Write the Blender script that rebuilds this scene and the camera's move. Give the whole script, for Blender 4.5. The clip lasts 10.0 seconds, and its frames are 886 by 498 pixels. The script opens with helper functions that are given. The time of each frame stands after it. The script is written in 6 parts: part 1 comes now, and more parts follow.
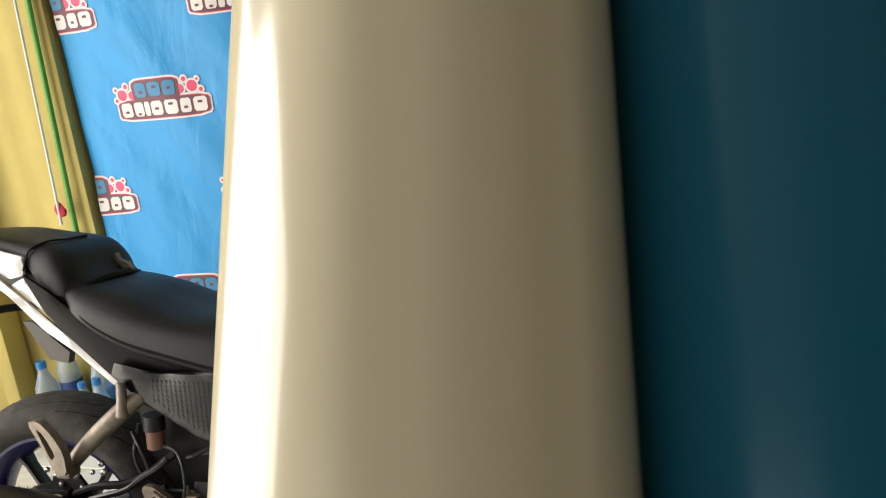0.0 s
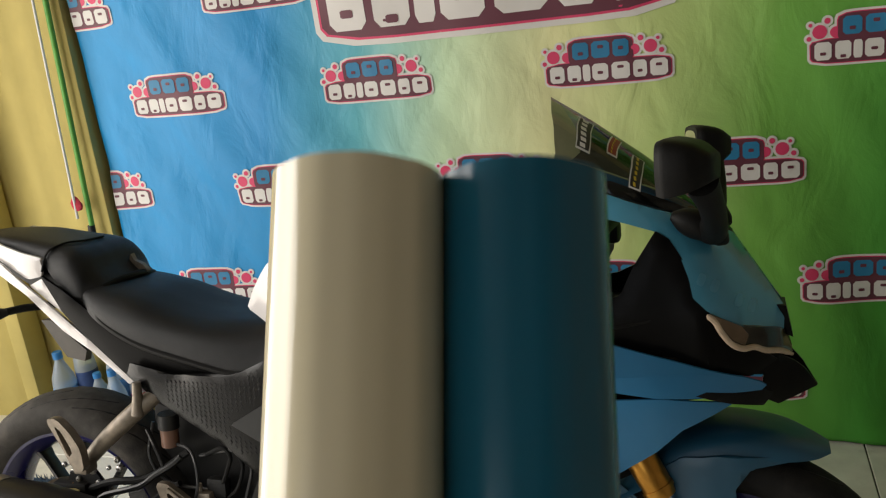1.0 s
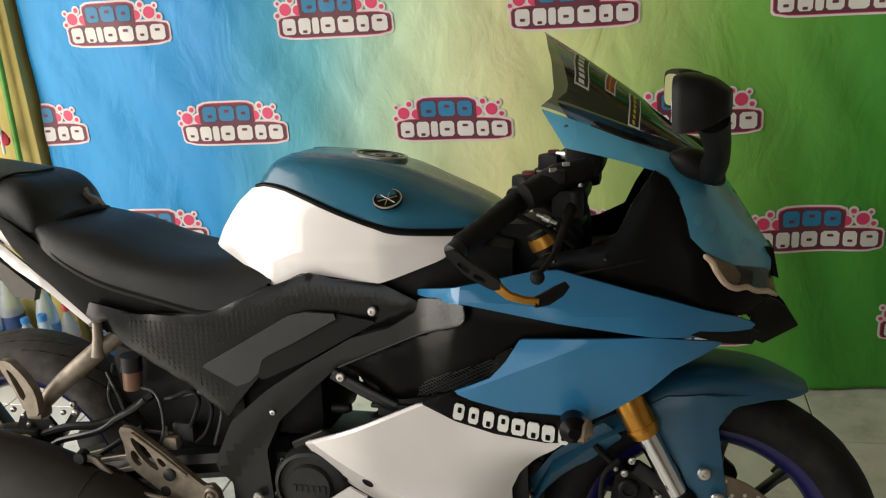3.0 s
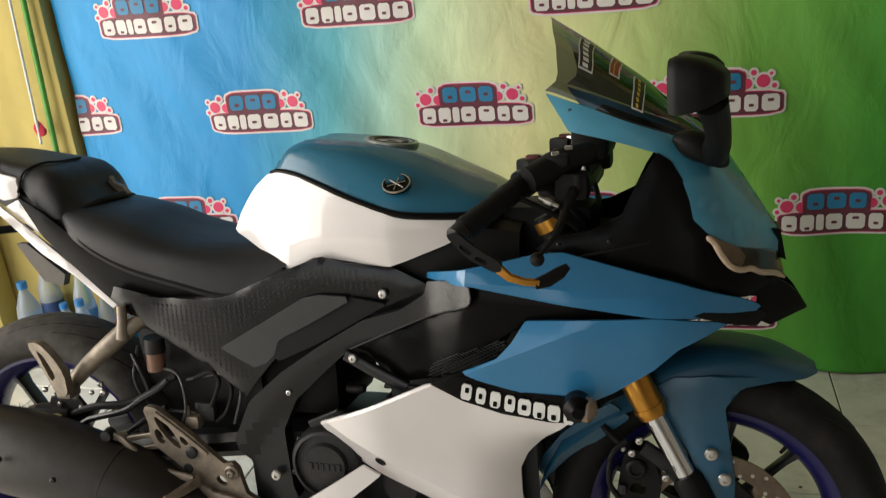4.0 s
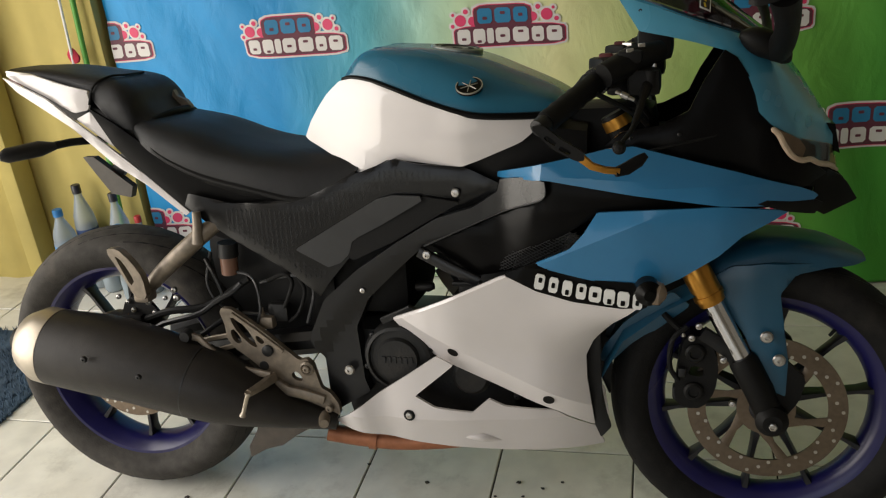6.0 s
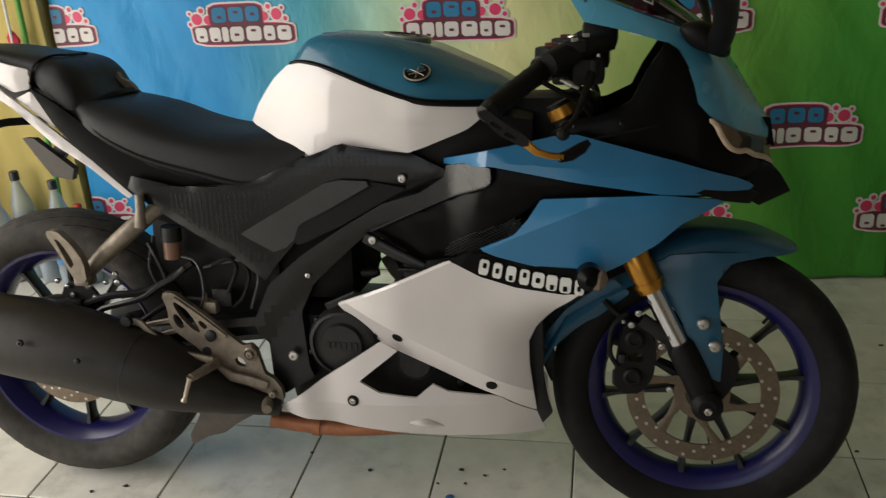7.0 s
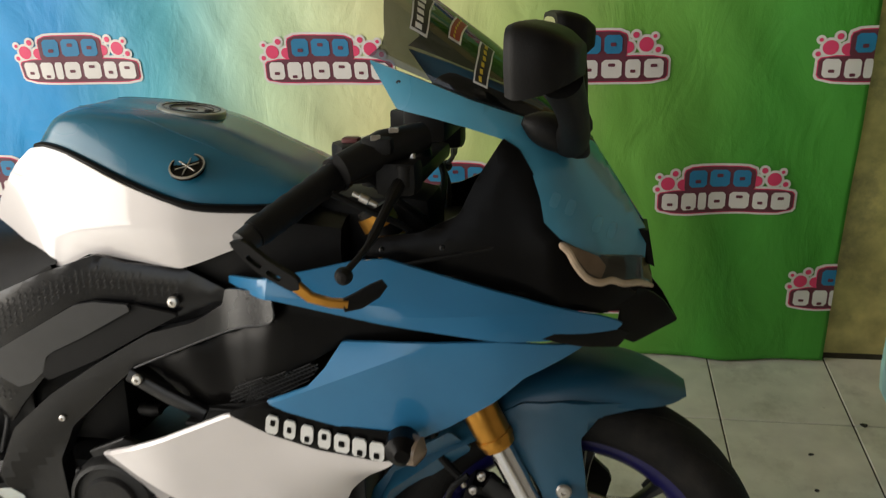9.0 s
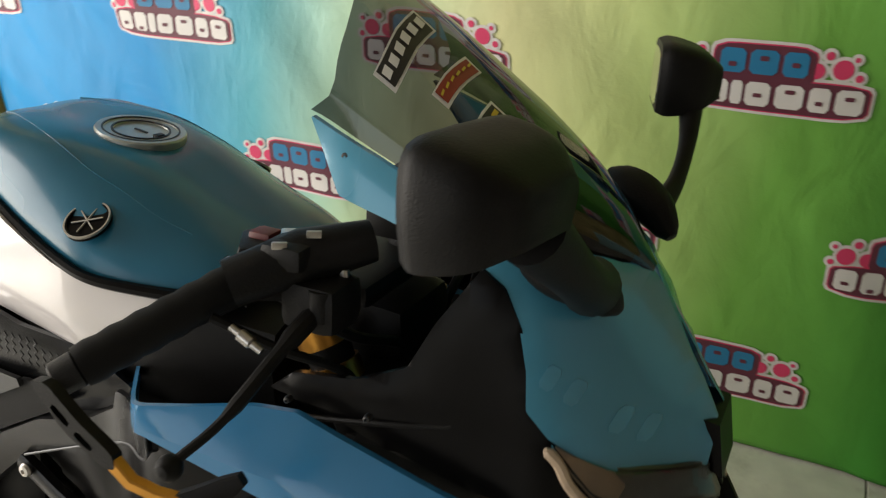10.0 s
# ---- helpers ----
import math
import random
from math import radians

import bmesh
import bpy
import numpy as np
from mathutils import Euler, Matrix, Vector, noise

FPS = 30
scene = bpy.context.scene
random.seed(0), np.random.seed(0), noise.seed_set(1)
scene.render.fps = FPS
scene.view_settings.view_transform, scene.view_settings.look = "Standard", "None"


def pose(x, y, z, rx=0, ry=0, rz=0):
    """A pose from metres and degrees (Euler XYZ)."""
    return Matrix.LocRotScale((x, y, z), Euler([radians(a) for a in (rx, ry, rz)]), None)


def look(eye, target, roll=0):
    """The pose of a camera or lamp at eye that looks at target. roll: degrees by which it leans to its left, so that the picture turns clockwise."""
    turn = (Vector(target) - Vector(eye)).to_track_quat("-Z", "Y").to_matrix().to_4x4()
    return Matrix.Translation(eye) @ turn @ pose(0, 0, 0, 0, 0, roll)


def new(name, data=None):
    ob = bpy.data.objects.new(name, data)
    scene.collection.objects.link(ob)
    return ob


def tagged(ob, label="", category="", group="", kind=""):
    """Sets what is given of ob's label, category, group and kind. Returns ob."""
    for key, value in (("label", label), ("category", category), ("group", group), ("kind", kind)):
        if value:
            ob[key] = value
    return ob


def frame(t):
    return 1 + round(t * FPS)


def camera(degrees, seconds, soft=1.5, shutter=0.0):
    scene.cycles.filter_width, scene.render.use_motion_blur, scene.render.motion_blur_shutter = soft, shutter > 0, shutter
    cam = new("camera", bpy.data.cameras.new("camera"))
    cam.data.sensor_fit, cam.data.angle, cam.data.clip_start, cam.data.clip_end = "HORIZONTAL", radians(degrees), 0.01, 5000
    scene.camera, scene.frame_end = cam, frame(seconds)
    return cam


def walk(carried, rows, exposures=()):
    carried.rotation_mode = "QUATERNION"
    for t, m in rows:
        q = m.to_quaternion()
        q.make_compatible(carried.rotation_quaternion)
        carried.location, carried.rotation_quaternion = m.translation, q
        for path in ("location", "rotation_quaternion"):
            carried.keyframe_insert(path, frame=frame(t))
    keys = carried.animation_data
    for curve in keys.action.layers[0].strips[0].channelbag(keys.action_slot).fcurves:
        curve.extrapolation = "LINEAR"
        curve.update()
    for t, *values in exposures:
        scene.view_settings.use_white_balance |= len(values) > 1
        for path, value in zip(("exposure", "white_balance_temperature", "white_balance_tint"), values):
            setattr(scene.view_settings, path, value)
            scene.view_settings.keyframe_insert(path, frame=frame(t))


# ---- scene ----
cam = camera(53.7, 10.0, soft=1.2, shutter=0.25)
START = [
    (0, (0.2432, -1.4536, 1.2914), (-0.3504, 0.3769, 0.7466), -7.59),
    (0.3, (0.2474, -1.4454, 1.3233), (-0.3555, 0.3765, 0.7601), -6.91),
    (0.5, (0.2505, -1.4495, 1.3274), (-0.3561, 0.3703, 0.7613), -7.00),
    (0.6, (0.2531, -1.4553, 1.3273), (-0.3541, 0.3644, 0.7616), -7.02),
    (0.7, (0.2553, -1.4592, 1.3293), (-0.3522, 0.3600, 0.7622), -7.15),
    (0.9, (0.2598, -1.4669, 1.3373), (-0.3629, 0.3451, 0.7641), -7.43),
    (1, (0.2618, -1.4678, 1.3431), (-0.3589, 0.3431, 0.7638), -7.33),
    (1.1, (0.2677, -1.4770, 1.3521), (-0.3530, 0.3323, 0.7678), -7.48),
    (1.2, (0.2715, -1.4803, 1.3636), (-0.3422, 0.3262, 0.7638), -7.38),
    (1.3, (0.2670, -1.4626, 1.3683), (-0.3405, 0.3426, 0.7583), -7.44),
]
PATH = [
    (1.5, (0.1001, -1.4770, 1.3365), (-0.3419, 0.3819, 0.7456), -4.77),
    (2, (0.1001, -1.4901, 1.3305), (-0.3192, 0.3631, 0.7062), -3.92),
    (2.5, (0.0964, -1.4808, 1.3224), (-0.3151, 0.3501, 0.6308), -3.74),
    (2.7, (0.1030, -1.4741, 1.3193), (-0.3025, 0.3551, 0.6195), -4.03),
    (3.8, (0.1781, -1.4884, 1.3149), (-0.3262, 0.3237, 0.6354), -6.05),
    (4, (0.1855, -1.4891, 1.3158), (-0.3321, 0.3052, 0.5999), -5.92),
    (4.5, (0.2114, -1.4919, 1.2899), (-0.3308, 0.2628, 0.4980), -6.10),
    (5, (0.1804, -1.5238, 1.2685), (-0.3165, 0.2241, 0.4331), -5.51),
    (5.5, (0.0782, -1.5859, 1.2832), (-0.4073, 0.1650, 0.4473), -6.53),
    (6.8, (0.0435, -1.6562, 1.2627), (-0.3662, 0.1230, 0.4463), -4.19),
    (7, (0.0567, -1.6551, 1.2564), (-0.3017, 0.1285, 0.4255), -3.98),
    (7.5, (0.0832, -1.6327, 1.2453), (-0.2016, 0.1301, 0.3445), -3.90),
    (8, (0.1450, -1.5667, 1.2641), (-0.1267, 0.2240, 0.4158), -3.66),
    (8.5, (0.2180, -1.4450, 1.2828), (-0.0537, 0.3398, 0.4223), -4.12),
    (9, (0.2484, -1.1961, 1.2808), (-0.0520, 0.5914, 0.4354), -2.71),
    (9.5, (0.2867, -0.9482, 1.2963), (-0.0976, 0.7995, 0.4031), -2.54),
    (10, (0.3753, -0.7119, 1.2853), (-0.3549, 0.8859, 0.3292), -0.93),
]
EXPOSURE = [(0, 0.15), (0.3, 0.02), (0.6, -0.15), (1.0, -0.28), (1.5, -0.12), (2.0, -0.03), (2.5, 0.04), (4.5, 0.0), (5.0, -0.12), (5.5, -0.18), (6.8, -0.42), (7.0, -0.42), (7.5, 0.02), (8.0, -0.01), (8.5, 0.06), (9.0, 0.09), (9.5, 0.14), (10, 0.18)]
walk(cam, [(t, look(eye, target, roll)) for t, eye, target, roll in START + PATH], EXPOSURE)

# ---- light: daylight from the open shop front, behind and to the left of the camera ----
world = bpy.data.worlds.new("daylight")
scene.world = world
world.use_nodes = True
wn = world.node_tree.nodes
sky = wn.new("ShaderNodeTexSky")
sky.sky_type, sky.sun_disc = "NISHITA", False
sky.sun_elevation, sky.sun_rotation = radians(50), radians(-120)
world.node_tree.links.new(sky.outputs[0], wn["Background"].inputs[0])
wn["Background"].inputs[1].default_value = 0.12


def window_lamp(name, m, w, h, watts, colour=(1.0, 0.925, 0.82)):
    data = bpy.data.lights.new(name, "AREA")
    data.shape, data.size, data.size_y, data.energy, data.color = "RECTANGLE", w, h, watts, colour
    ob = new(name, data)
    ob.matrix_world = m
    return ob


window_lamp("daylight_door", pose(-2.98, -1.20, 1.32, 0, -90, 0), 2.5, 2.5, 122)
window_lamp("daylight_shopfront", pose(-1.35, -3.88, 1.5, 90, 0, 0), 2.7, 1.9, 16)

# ---- materials ----


def material(name, colour, rough=0.5, metal=0.0, vary=0.12, scale=30.0, bump=0.0, bump_scale=200.0, coat=0.0, dirt=0.0, random_piece=0.0, spec=0.5, placed=False):
    m = bpy.data.materials.new(name)
    m.use_nodes = True
    nt = m.node_tree
    n, li = nt.nodes, nt.links
    b = n["Principled BSDF"]
    b.inputs["Roughness"].default_value, b.inputs["Metallic"].default_value = rough, metal
    b.inputs["Coat Weight"].default_value, b.inputs["Coat Roughness"].default_value = coat, 0.06
    b.inputs["Specular IOR Level"].default_value = spec
    co = n.new("ShaderNodeNewGeometry") if placed else n.new("ShaderNodeTexCoord")
    where = co.outputs["Position" if placed else "Object"]
    t = n.new("ShaderNodeTexNoise")
    t.inputs["Scale"].default_value, t.inputs["Detail"].default_value = scale, 6
    li.new(where, t.inputs["Vector"])
    t2 = n.new("ShaderNodeTexNoise")
    t2.inputs["Scale"].default_value, t2.inputs["Detail"].default_value = scale / 7, 4
    li.new(where, t2.inputs["Vector"])
    add = n.new("ShaderNodeMath")
    li.new(t.outputs[0], add.inputs[0]), li.new(t2.outputs[0], add.inputs[1])
    ramp = n.new("ShaderNodeMapRange")
    ramp.inputs[1].default_value, ramp.inputs[2].default_value = 0.7, 1.3
    ramp.inputs[3].default_value, ramp.inputs[4].default_value = 1 - vary, 1 + vary
    li.new(add.outputs[0], ramp.inputs[0])
    mul = n.new("ShaderNodeVectorMath")
    mul.operation = "SCALE"
    mul.inputs[0].default_value = colour
    li.new(ramp.outputs[0], mul.inputs["Scale"])
    last = mul.outputs[0]
    if random_piece:
        info = n.new("ShaderNodeObjectInfo")
        rr = n.new("ShaderNodeMapRange")
        rr.inputs[3].default_value, rr.inputs[4].default_value = 1 - random_piece, 1 + random_piece
        li.new(info.outputs["Random"], rr.inputs[0])
        mm = n.new("ShaderNodeVectorMath")
        mm.operation = "SCALE"
        li.new(last, mm.inputs[0]), li.new(rr.outputs[0], mm.inputs["Scale"])
        last = mm.outputs[0]
    if dirt:
        d = n.new("ShaderNodeTexNoise")
        d.inputs["Scale"].default_value, d.inputs["Detail"].default_value, d.inputs["Roughness"].default_value = 5, 8, 0.7
        li.new(where, d.inputs["Vector"])
        dr = n.new("ShaderNodeMapRange")
        dr.inputs[1].default_value, dr.inputs[2].default_value, dr.inputs[4].default_value = 0.52, 0.75, dirt
        li.new(d.outputs[0], dr.inputs[0])
        mix = n.new("ShaderNodeMix")
        mix.data_type = "RGBA"
        mix.inputs[7].default_value = (0.16, 0.13, 0.10, 1)
        li.new(dr.outputs[0], mix.inputs[0]), li.new(last, mix.inputs[6])
        last = mix.outputs[2]
    li.new(last, b.inputs["Base Color"])
    rg = n.new("ShaderNodeMapRange")
    rg.inputs[3].default_value, rg.inputs[4].default_value = max(rough - 0.08, 0.02), min(rough + 0.1, 1)
    li.new(t2.outputs[0], rg.inputs[0]), li.new(rg.outputs[0], b.inputs["Roughness"])
    if bump:
        t3 = n.new("ShaderNodeTexNoise")
        t3.inputs["Scale"].default_value, t3.inputs["Detail"].default_value = bump_scale, 3
        li.new(where, t3.inputs["Vector"])
        bp = n.new("ShaderNodeBump")
        bp.inputs["Strength"].default_value, bp.inputs["Distance"].default_value = bump, 0.002
        li.new(t3.outputs[0], bp.inputs["Height"]), li.new(bp.outputs[0], b.inputs["Normal"])
    return m


M_BLUE = material("blue_paint", (0.030, 0.178, 0.362), 0.24, 0, 0.06, 12, coat=0.3, spec=0.4)
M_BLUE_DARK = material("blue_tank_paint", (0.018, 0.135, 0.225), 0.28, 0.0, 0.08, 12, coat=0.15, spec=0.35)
M_WHITE = material("white_paint", (0.69, 0.652, 0.645), 0.3, 0, 0.05, 9, coat=1.0)
M_BLACK = material("black_plastic", (0.0075, 0.0075, 0.008), 0.46, 0, 0.2, 60, 0.25, 700, spec=0.4)
M_DEEP = material("black_recess", (0.0058, 0.0056, 0.0055), 0.5, 0, 0.2, 60, 0.2, 500, spec=0.18)
# same blue paint as the cowl, with the mudguard's shade put into the colour
M_FENDER = material("shaded_blue_paint", (0.014, 0.083, 0.15), 0.36, 0, 0.07, 12, coat=0.12)
M_BLACK_GLOSS = material("black_gloss", (0.0028, 0.0026, 0.0026), 0.3, 0, 0.15, 20, spec=0.1)
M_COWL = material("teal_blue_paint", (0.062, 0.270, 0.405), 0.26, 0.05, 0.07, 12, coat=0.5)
M_GREY = material("grey_plastic", (0.030, 0.031, 0.033), 0.32, 0, 0.12, 50, 0.1, 600, spec=0.5)
M_COVER = material("grey_black_plastic", (0.0060, 0.0060, 0.0064), 0.22, 0, 0.15, 60, 0.06, 700, spec=0.36)
M_CAP = material("satin_spar_cap", (0.0075, 0.0075, 0.008), 0.28, 0, 0.15, 50, 0.15, 600, spec=0.52)
M_FRAME = material("frame_black", (0.010, 0.010, 0.011), 0.30, 0.0, 0.15, 40, 0.1, 500, spec=0.42)
M_SEAT = material("seat_vinyl", (0.0075, 0.0078, 0.009), 0.46, 0, 0.2, 80, 0.4, 900, spec=0.3)
M_TYRE = material("tyre_rubber", (0.0075, 0.0072, 0.0070), 0.7, 0, 0.3, 40, 0.4, 300, dirt=0.10, spec=0.22)
# rear tyre: paler for its dust and for door light put into the colour
M_TYRE_DUST_LIT = material("dusty_lit_tyre_rubber", (0.056, 0.052, 0.047), 0.8, 0, 0.35, 40, 0.4, 300, dirt=0.3, spec=0.22)
M_RIM = material("rim_blue", (0.0075, 0.0068, 0.068), 0.28, 0.0, 0.15, 25, dirt=0.05)
M_RIM_DARK = material("rim_black", (0.007, 0.007, 0.010), 0.42, 0.0, 0.2, 25)
M_DISC = material("disc_steel", (0.17, 0.133, 0.10), 0.34, 0.9, 0.15, 120, dirt=0.3)
M_CHROME = material("chrome", (0.80, 0.80, 0.82), 0.09, 1.0, 0.05, 30)
M_STEEL = material("steel", (0.5, 0.48, 0.45), 0.32, 1.0, 0.15, 60)
M_GOLD = material("gold_anodised", (0.58, 0.28, 0.05), 0.28, 0.9, 0.12, 60)
M_BRONZE = material("bronze_bracket", (0.22, 0.183, 0.142), 0.42, 0.4, 0.35, 60, 0.15, 400, dirt=0.5)
M_COPPER = material("rusty_header", (0.36, 0.15, 0.08), 0.45, 0.7, 0.25, 50, dirt=0.4)
M_MUFFLER = material("muffler_black", (0.015, 0.0125, 0.0105), 0.46, 0, 0.25, 40, 0.2, 400, spec=0.35, dirt=0.05)
M_ENGINE = material("engine_black", (0.011, 0.011, 0.011), 0.5, 0.0, 0.3, 60, 0.3, 200, dirt=0.15, spec=0.35)
M_RUBBER = material("rubber", (0.0065, 0.0065, 0.0065), 0.58, 0, 0.15, 80, spec=0.18)
M_RED = material("red_switch", (0.10, 0.012, 0.012), 0.5)
M_LETTER = material("white_print", (0.72, 0.72, 0.70), 0.5, 0, 0.04, 60)
M_REFLECTOR = material("headlight_tan", (0.42, 0.31, 0.21), 0.3, 0.5, 0.2, 60)
M_TRIM_CREAM = material("cream_trim", (0.50, 0.38, 0.27), 0.35, 0, 0.15, 60)
M_LAMP_DARK = material("dark_lamp_reflector", (0.10, 0.095, 0.075), 0.3, 0.6, 0.3, 40)
M_BADGE = material("dull_badge", (0.50, 0.48, 0.44), 0.35, 0.8, 0.1, 60)
M_SILVER = material("silver_print", (0.42, 0.37, 0.30), 0.38, 0.8, 0.08, 60)


def glass(name, colour, alpha, rough=0.05):
    m = bpy.data.materials.new(name)
    m.use_nodes = True
    n, li = m.node_tree.nodes, m.node_tree.links
    out = n["Material Output"]
    n.remove(n["Principled BSDF"])
    tr, gl, mx = n.new("ShaderNodeBsdfTransparent"), n.new("ShaderNodeBsdfGlossy"), n.new("ShaderNodeMixShader")
    fr = n.new("ShaderNodeFresnel")
    fr.inputs[0].default_value = alpha
    tr.inputs[0].default_value, gl.inputs["Roughness"].default_value = (*colour, 1), rough
    li.new(fr.outputs[0], mx.inputs[0]), li.new(tr.outputs[0], mx.inputs[1]), li.new(gl.outputs[0], mx.inputs[2])
    li.new(mx.outputs[0], out.inputs[0])
    return m


M_SMOKE = glass("smoked_screen", (0.17, 0.17, 0.18), 1.5)
M_LENS = glass("clear_lens", (0.75, 0.72, 0.68), 1.5)
M_BOTTLE = glass("clear_bottle", (0.78, 0.84, 0.88), 1.4)
bn, bl = M_BOTTLE.node_tree.nodes, M_BOTTLE.node_tree.links
haze, both = bn.new("ShaderNodeBsdfDiffuse"), bn.new("ShaderNodeMixShader")
haze.inputs[0].default_value, both.inputs[0].default_value = (0.72, 0.80, 0.84, 1), 0.32
bl.new(bn["Mix Shader"].outputs[0], both.inputs[1]), bl.new(haze.outputs[0], both.inputs[2]), bl.new(both.outputs[0], bn["Material Output"].inputs[0])
M_MIRROR = material("mirror_glass", (0.85, 0.85, 0.85), 0.03, 1.0, 0.01, 10)
M_AMBER = material("blinker_lens", (0.22, 0.16, 0.11), 0.2, 0, 0.1, 40, coat=0.3)

# ---- mesh helpers ----


def finish(bm, sharp=35):
    bmesh.ops.recalc_face_normals(bm, faces=bm.faces)
    for fa in bm.faces:
        fa.smooth = True
    for e in bm.edges:
        if len(e.link_faces) == 2 and e.calc_face_angle(0) > radians(sharp):
            e.smooth = False


def part(name, bm, mat, parent=None, label="", m=None, sharp=35):
    finish(bm, sharp)
    me = bpy.data.meshes.new(name)
    bm.to_mesh(me)
    bm.free()
    for x in mat if isinstance(mat, (list, tuple)) else (mat,):
        me.materials.append(x)
    ob = new(name, me)
    if parent is not None:
        ob.parent = parent
    if m is not None:
        ob.matrix_basis = m
    if label:
        ob["label"] = label
    return ob


def box_bm(x0, y0, z0, x1, y1, z1, bevel=0.0, bm=None, seg=2):
    b = bmesh.new()
    bmesh.ops.create_cube(b, size=1, matrix=Matrix.Translation(((x0 + x1) / 2, (y0 + y1) / 2, (z0 + z1) / 2)) @ Matrix.Diagonal((x1 - x0, y1 - y0, z1 - z0, 1)))
    if bevel:
        bmesh.ops.bevel(b, geom=b.edges[:], offset=bevel, segments=seg, affect="EDGES", profile=0.6)
    return join(bm, b)


def join(bm, b):
    if bm is None:
        return b
    me = bpy.data.meshes.new("tmp")
    b.to_mesh(me)
    b.free()
    bm.from_mesh(me)
    bpy.data.meshes.remove(me)
    return bm


def tube(points, radius, bm=None, sides=10, closed=False):
    """A tube along points; radius: one number, or one a point."""
    b = bm or bmesh.new()
    pts = [Vector(p) for p in points]
    n = len(pts)
    rings = []
    up = Vector((0.13, 0.31, 0.94))
    for i, p in enumerate(pts):
        d = (pts[(i + 1) % n if closed else min(i + 1, n - 1)] - pts[(i - 1) % n if closed else max(i - 1, 0)]).normalized()
        a = d.cross(up)
        if a.length < 0.05:
            a = d.cross(Vector((1, 0, 0)))
        a.normalize()
        c = d.cross(a)
        r = radius[i] if isinstance(radius, (list, tuple)) else radius
        rings.append([b.verts.new(p + r * (a * math.cos(k * math.tau / sides) + c * math.sin(k * math.tau / sides))) for k in range(sides)])
    for i in range(n if closed else n - 1):
        r0, r1 = rings[i], rings[(i + 1) % n]
        for k in range(sides):
            b.faces.new((r0[k], r0[(k + 1) % sides], r1[(k + 1) % sides], r1[k]))
    if not closed:
        b.faces.new(rings[0][::-1])
        b.faces.new(rings[-1])
    return b


def smooth_path(points, steps=6):
    """A Catmull-Rom line through points."""
    p = [Vector(q) for q in points]
    p = [p[0] * 2 - p[1]] + p + [p[-1] * 2 - p[-2]]
    out = []
    for i in range(1, len(p) - 2):
        for k in range(steps):
            t = k / steps
            out.append(0.5 * ((2 * p[i]) + (p[i + 1] - p[i - 1]) * t + (2 * p[i - 1] - 5 * p[i] + 4 * p[i + 1] - p[i + 2]) * t * t + (3 * p[i] - p[i - 1] - 3 * p[i + 1] + p[i + 2]) * t ** 3))
    return out + [p[-2]]


def lathe(profile, sides=48, bm=None, m=None, close=False):
    """A body of revolution about y: profile of (radius, y)."""
    b = bmesh.new()
    rings = [[b.verts.new((r * math.cos(k * math.tau / sides), y, r * math.sin(k * math.tau / sides))) for k in range(sides)] for r, y in profile]
    pairs = list(zip(rings, rings[1:])) + ([(rings[-1], rings[0])] if close else [])
    for r0, r1 in pairs:
        for k in range(sides):
            b.faces.new((r0[k], r0[(k + 1) % sides], r1[(k + 1) % sides], r1[k]))
    if not close:
        b.faces.new(rings[0][::-1])
        b.faces.new(rings[-1])
    if m is not None:
        bmesh.ops.transform(b, matrix=m, verts=b.verts)
    return join(bm, b)


def rounded(outline, cut=0.25, passes=1):
    """Chaikin's corner cutting of a closed outline."""
    for _ in range(passes):
        out = []
        for a, c in zip(outline, outline[1:] + outline[:1]):
            out += [tuple(a[i] * (1 - cut) + c[i] * cut for i in (0, 1)), tuple(a[i] * cut + c[i] * (1 - cut) for i in (0, 1))]
        outline = out
    return outline


def panel(outline, depth, thick=0.006, holes=(), roll=0.004, cell=0.03, side=-1, bm=None, lip=True, folds=()):
    """A moulded panel: an outline in the side view (x, z), bent to the half width depth(x, z), with rolled edges and thickness.
    side -1: the bike's right side."""
    b = bmesh.new()
    vs = [b.verts.new((x, 0, z)) for x, z in outline]
    f0 = b.faces.new(vs)
    b.normal_update()
    if f0.normal.y > 0:
        f0.normal_flip()
    if lip:
        bmesh.ops.inset_region(b, faces=b.faces[:], thickness=roll, use_even_offset=True)
    xs, zs = [v.co.x for v in b.verts], [v.co.z for v in b.verts]
    for axis, lo, hi in ((0, min(xs), max(xs)), (2, min(zs), max(zs))):
        k = math.floor(lo / cell) + 1
        while k * cell < hi - 1e-4:
            co, no = [0, 0, 0], [0, 0, 0]
            co[axis], no[axis] = k * cell, 1
            bmesh.ops.bisect_plane(b, geom=b.verts[:] + b.edges[:] + b.faces[:], dist=1e-5, plane_co=co, plane_no=no)
            k += 1
    for (xa, za), (xb, zb) in folds:
        bmesh.ops.bisect_plane(b, geom=b.verts[:] + b.edges[:] + b.faces[:], dist=1e-5, plane_co=(xa, 0, za), plane_no=(zb - za, 0, xa - xb))
    edge = {v for e in b.edges if e.is_boundary for v in e.verts}
    for v in b.verts:
        y = depth(v.co.x, v.co.z)
        v.co.y = side * (y - (roll * 0.8 if v in edge and lip else 0))
    rim = [e for e in b.edges if e.is_boundary]
    ext = bmesh.ops.extrude_edge_only(b, edges=rim)
    for g in ext["geom"]:
        if isinstance(g, bmesh.types.BMVert):
            g.co.y -= side * thick
    return join(bm, b)


def curve_of(*pairs):
    xs, ys = [p[0] for p in pairs], [p[1] for p in pairs]
    return lambda x: float(np.mean(np.interp([x - 0.02, x - 0.01, x, x + 0.01, x + 0.02], xs, ys)))


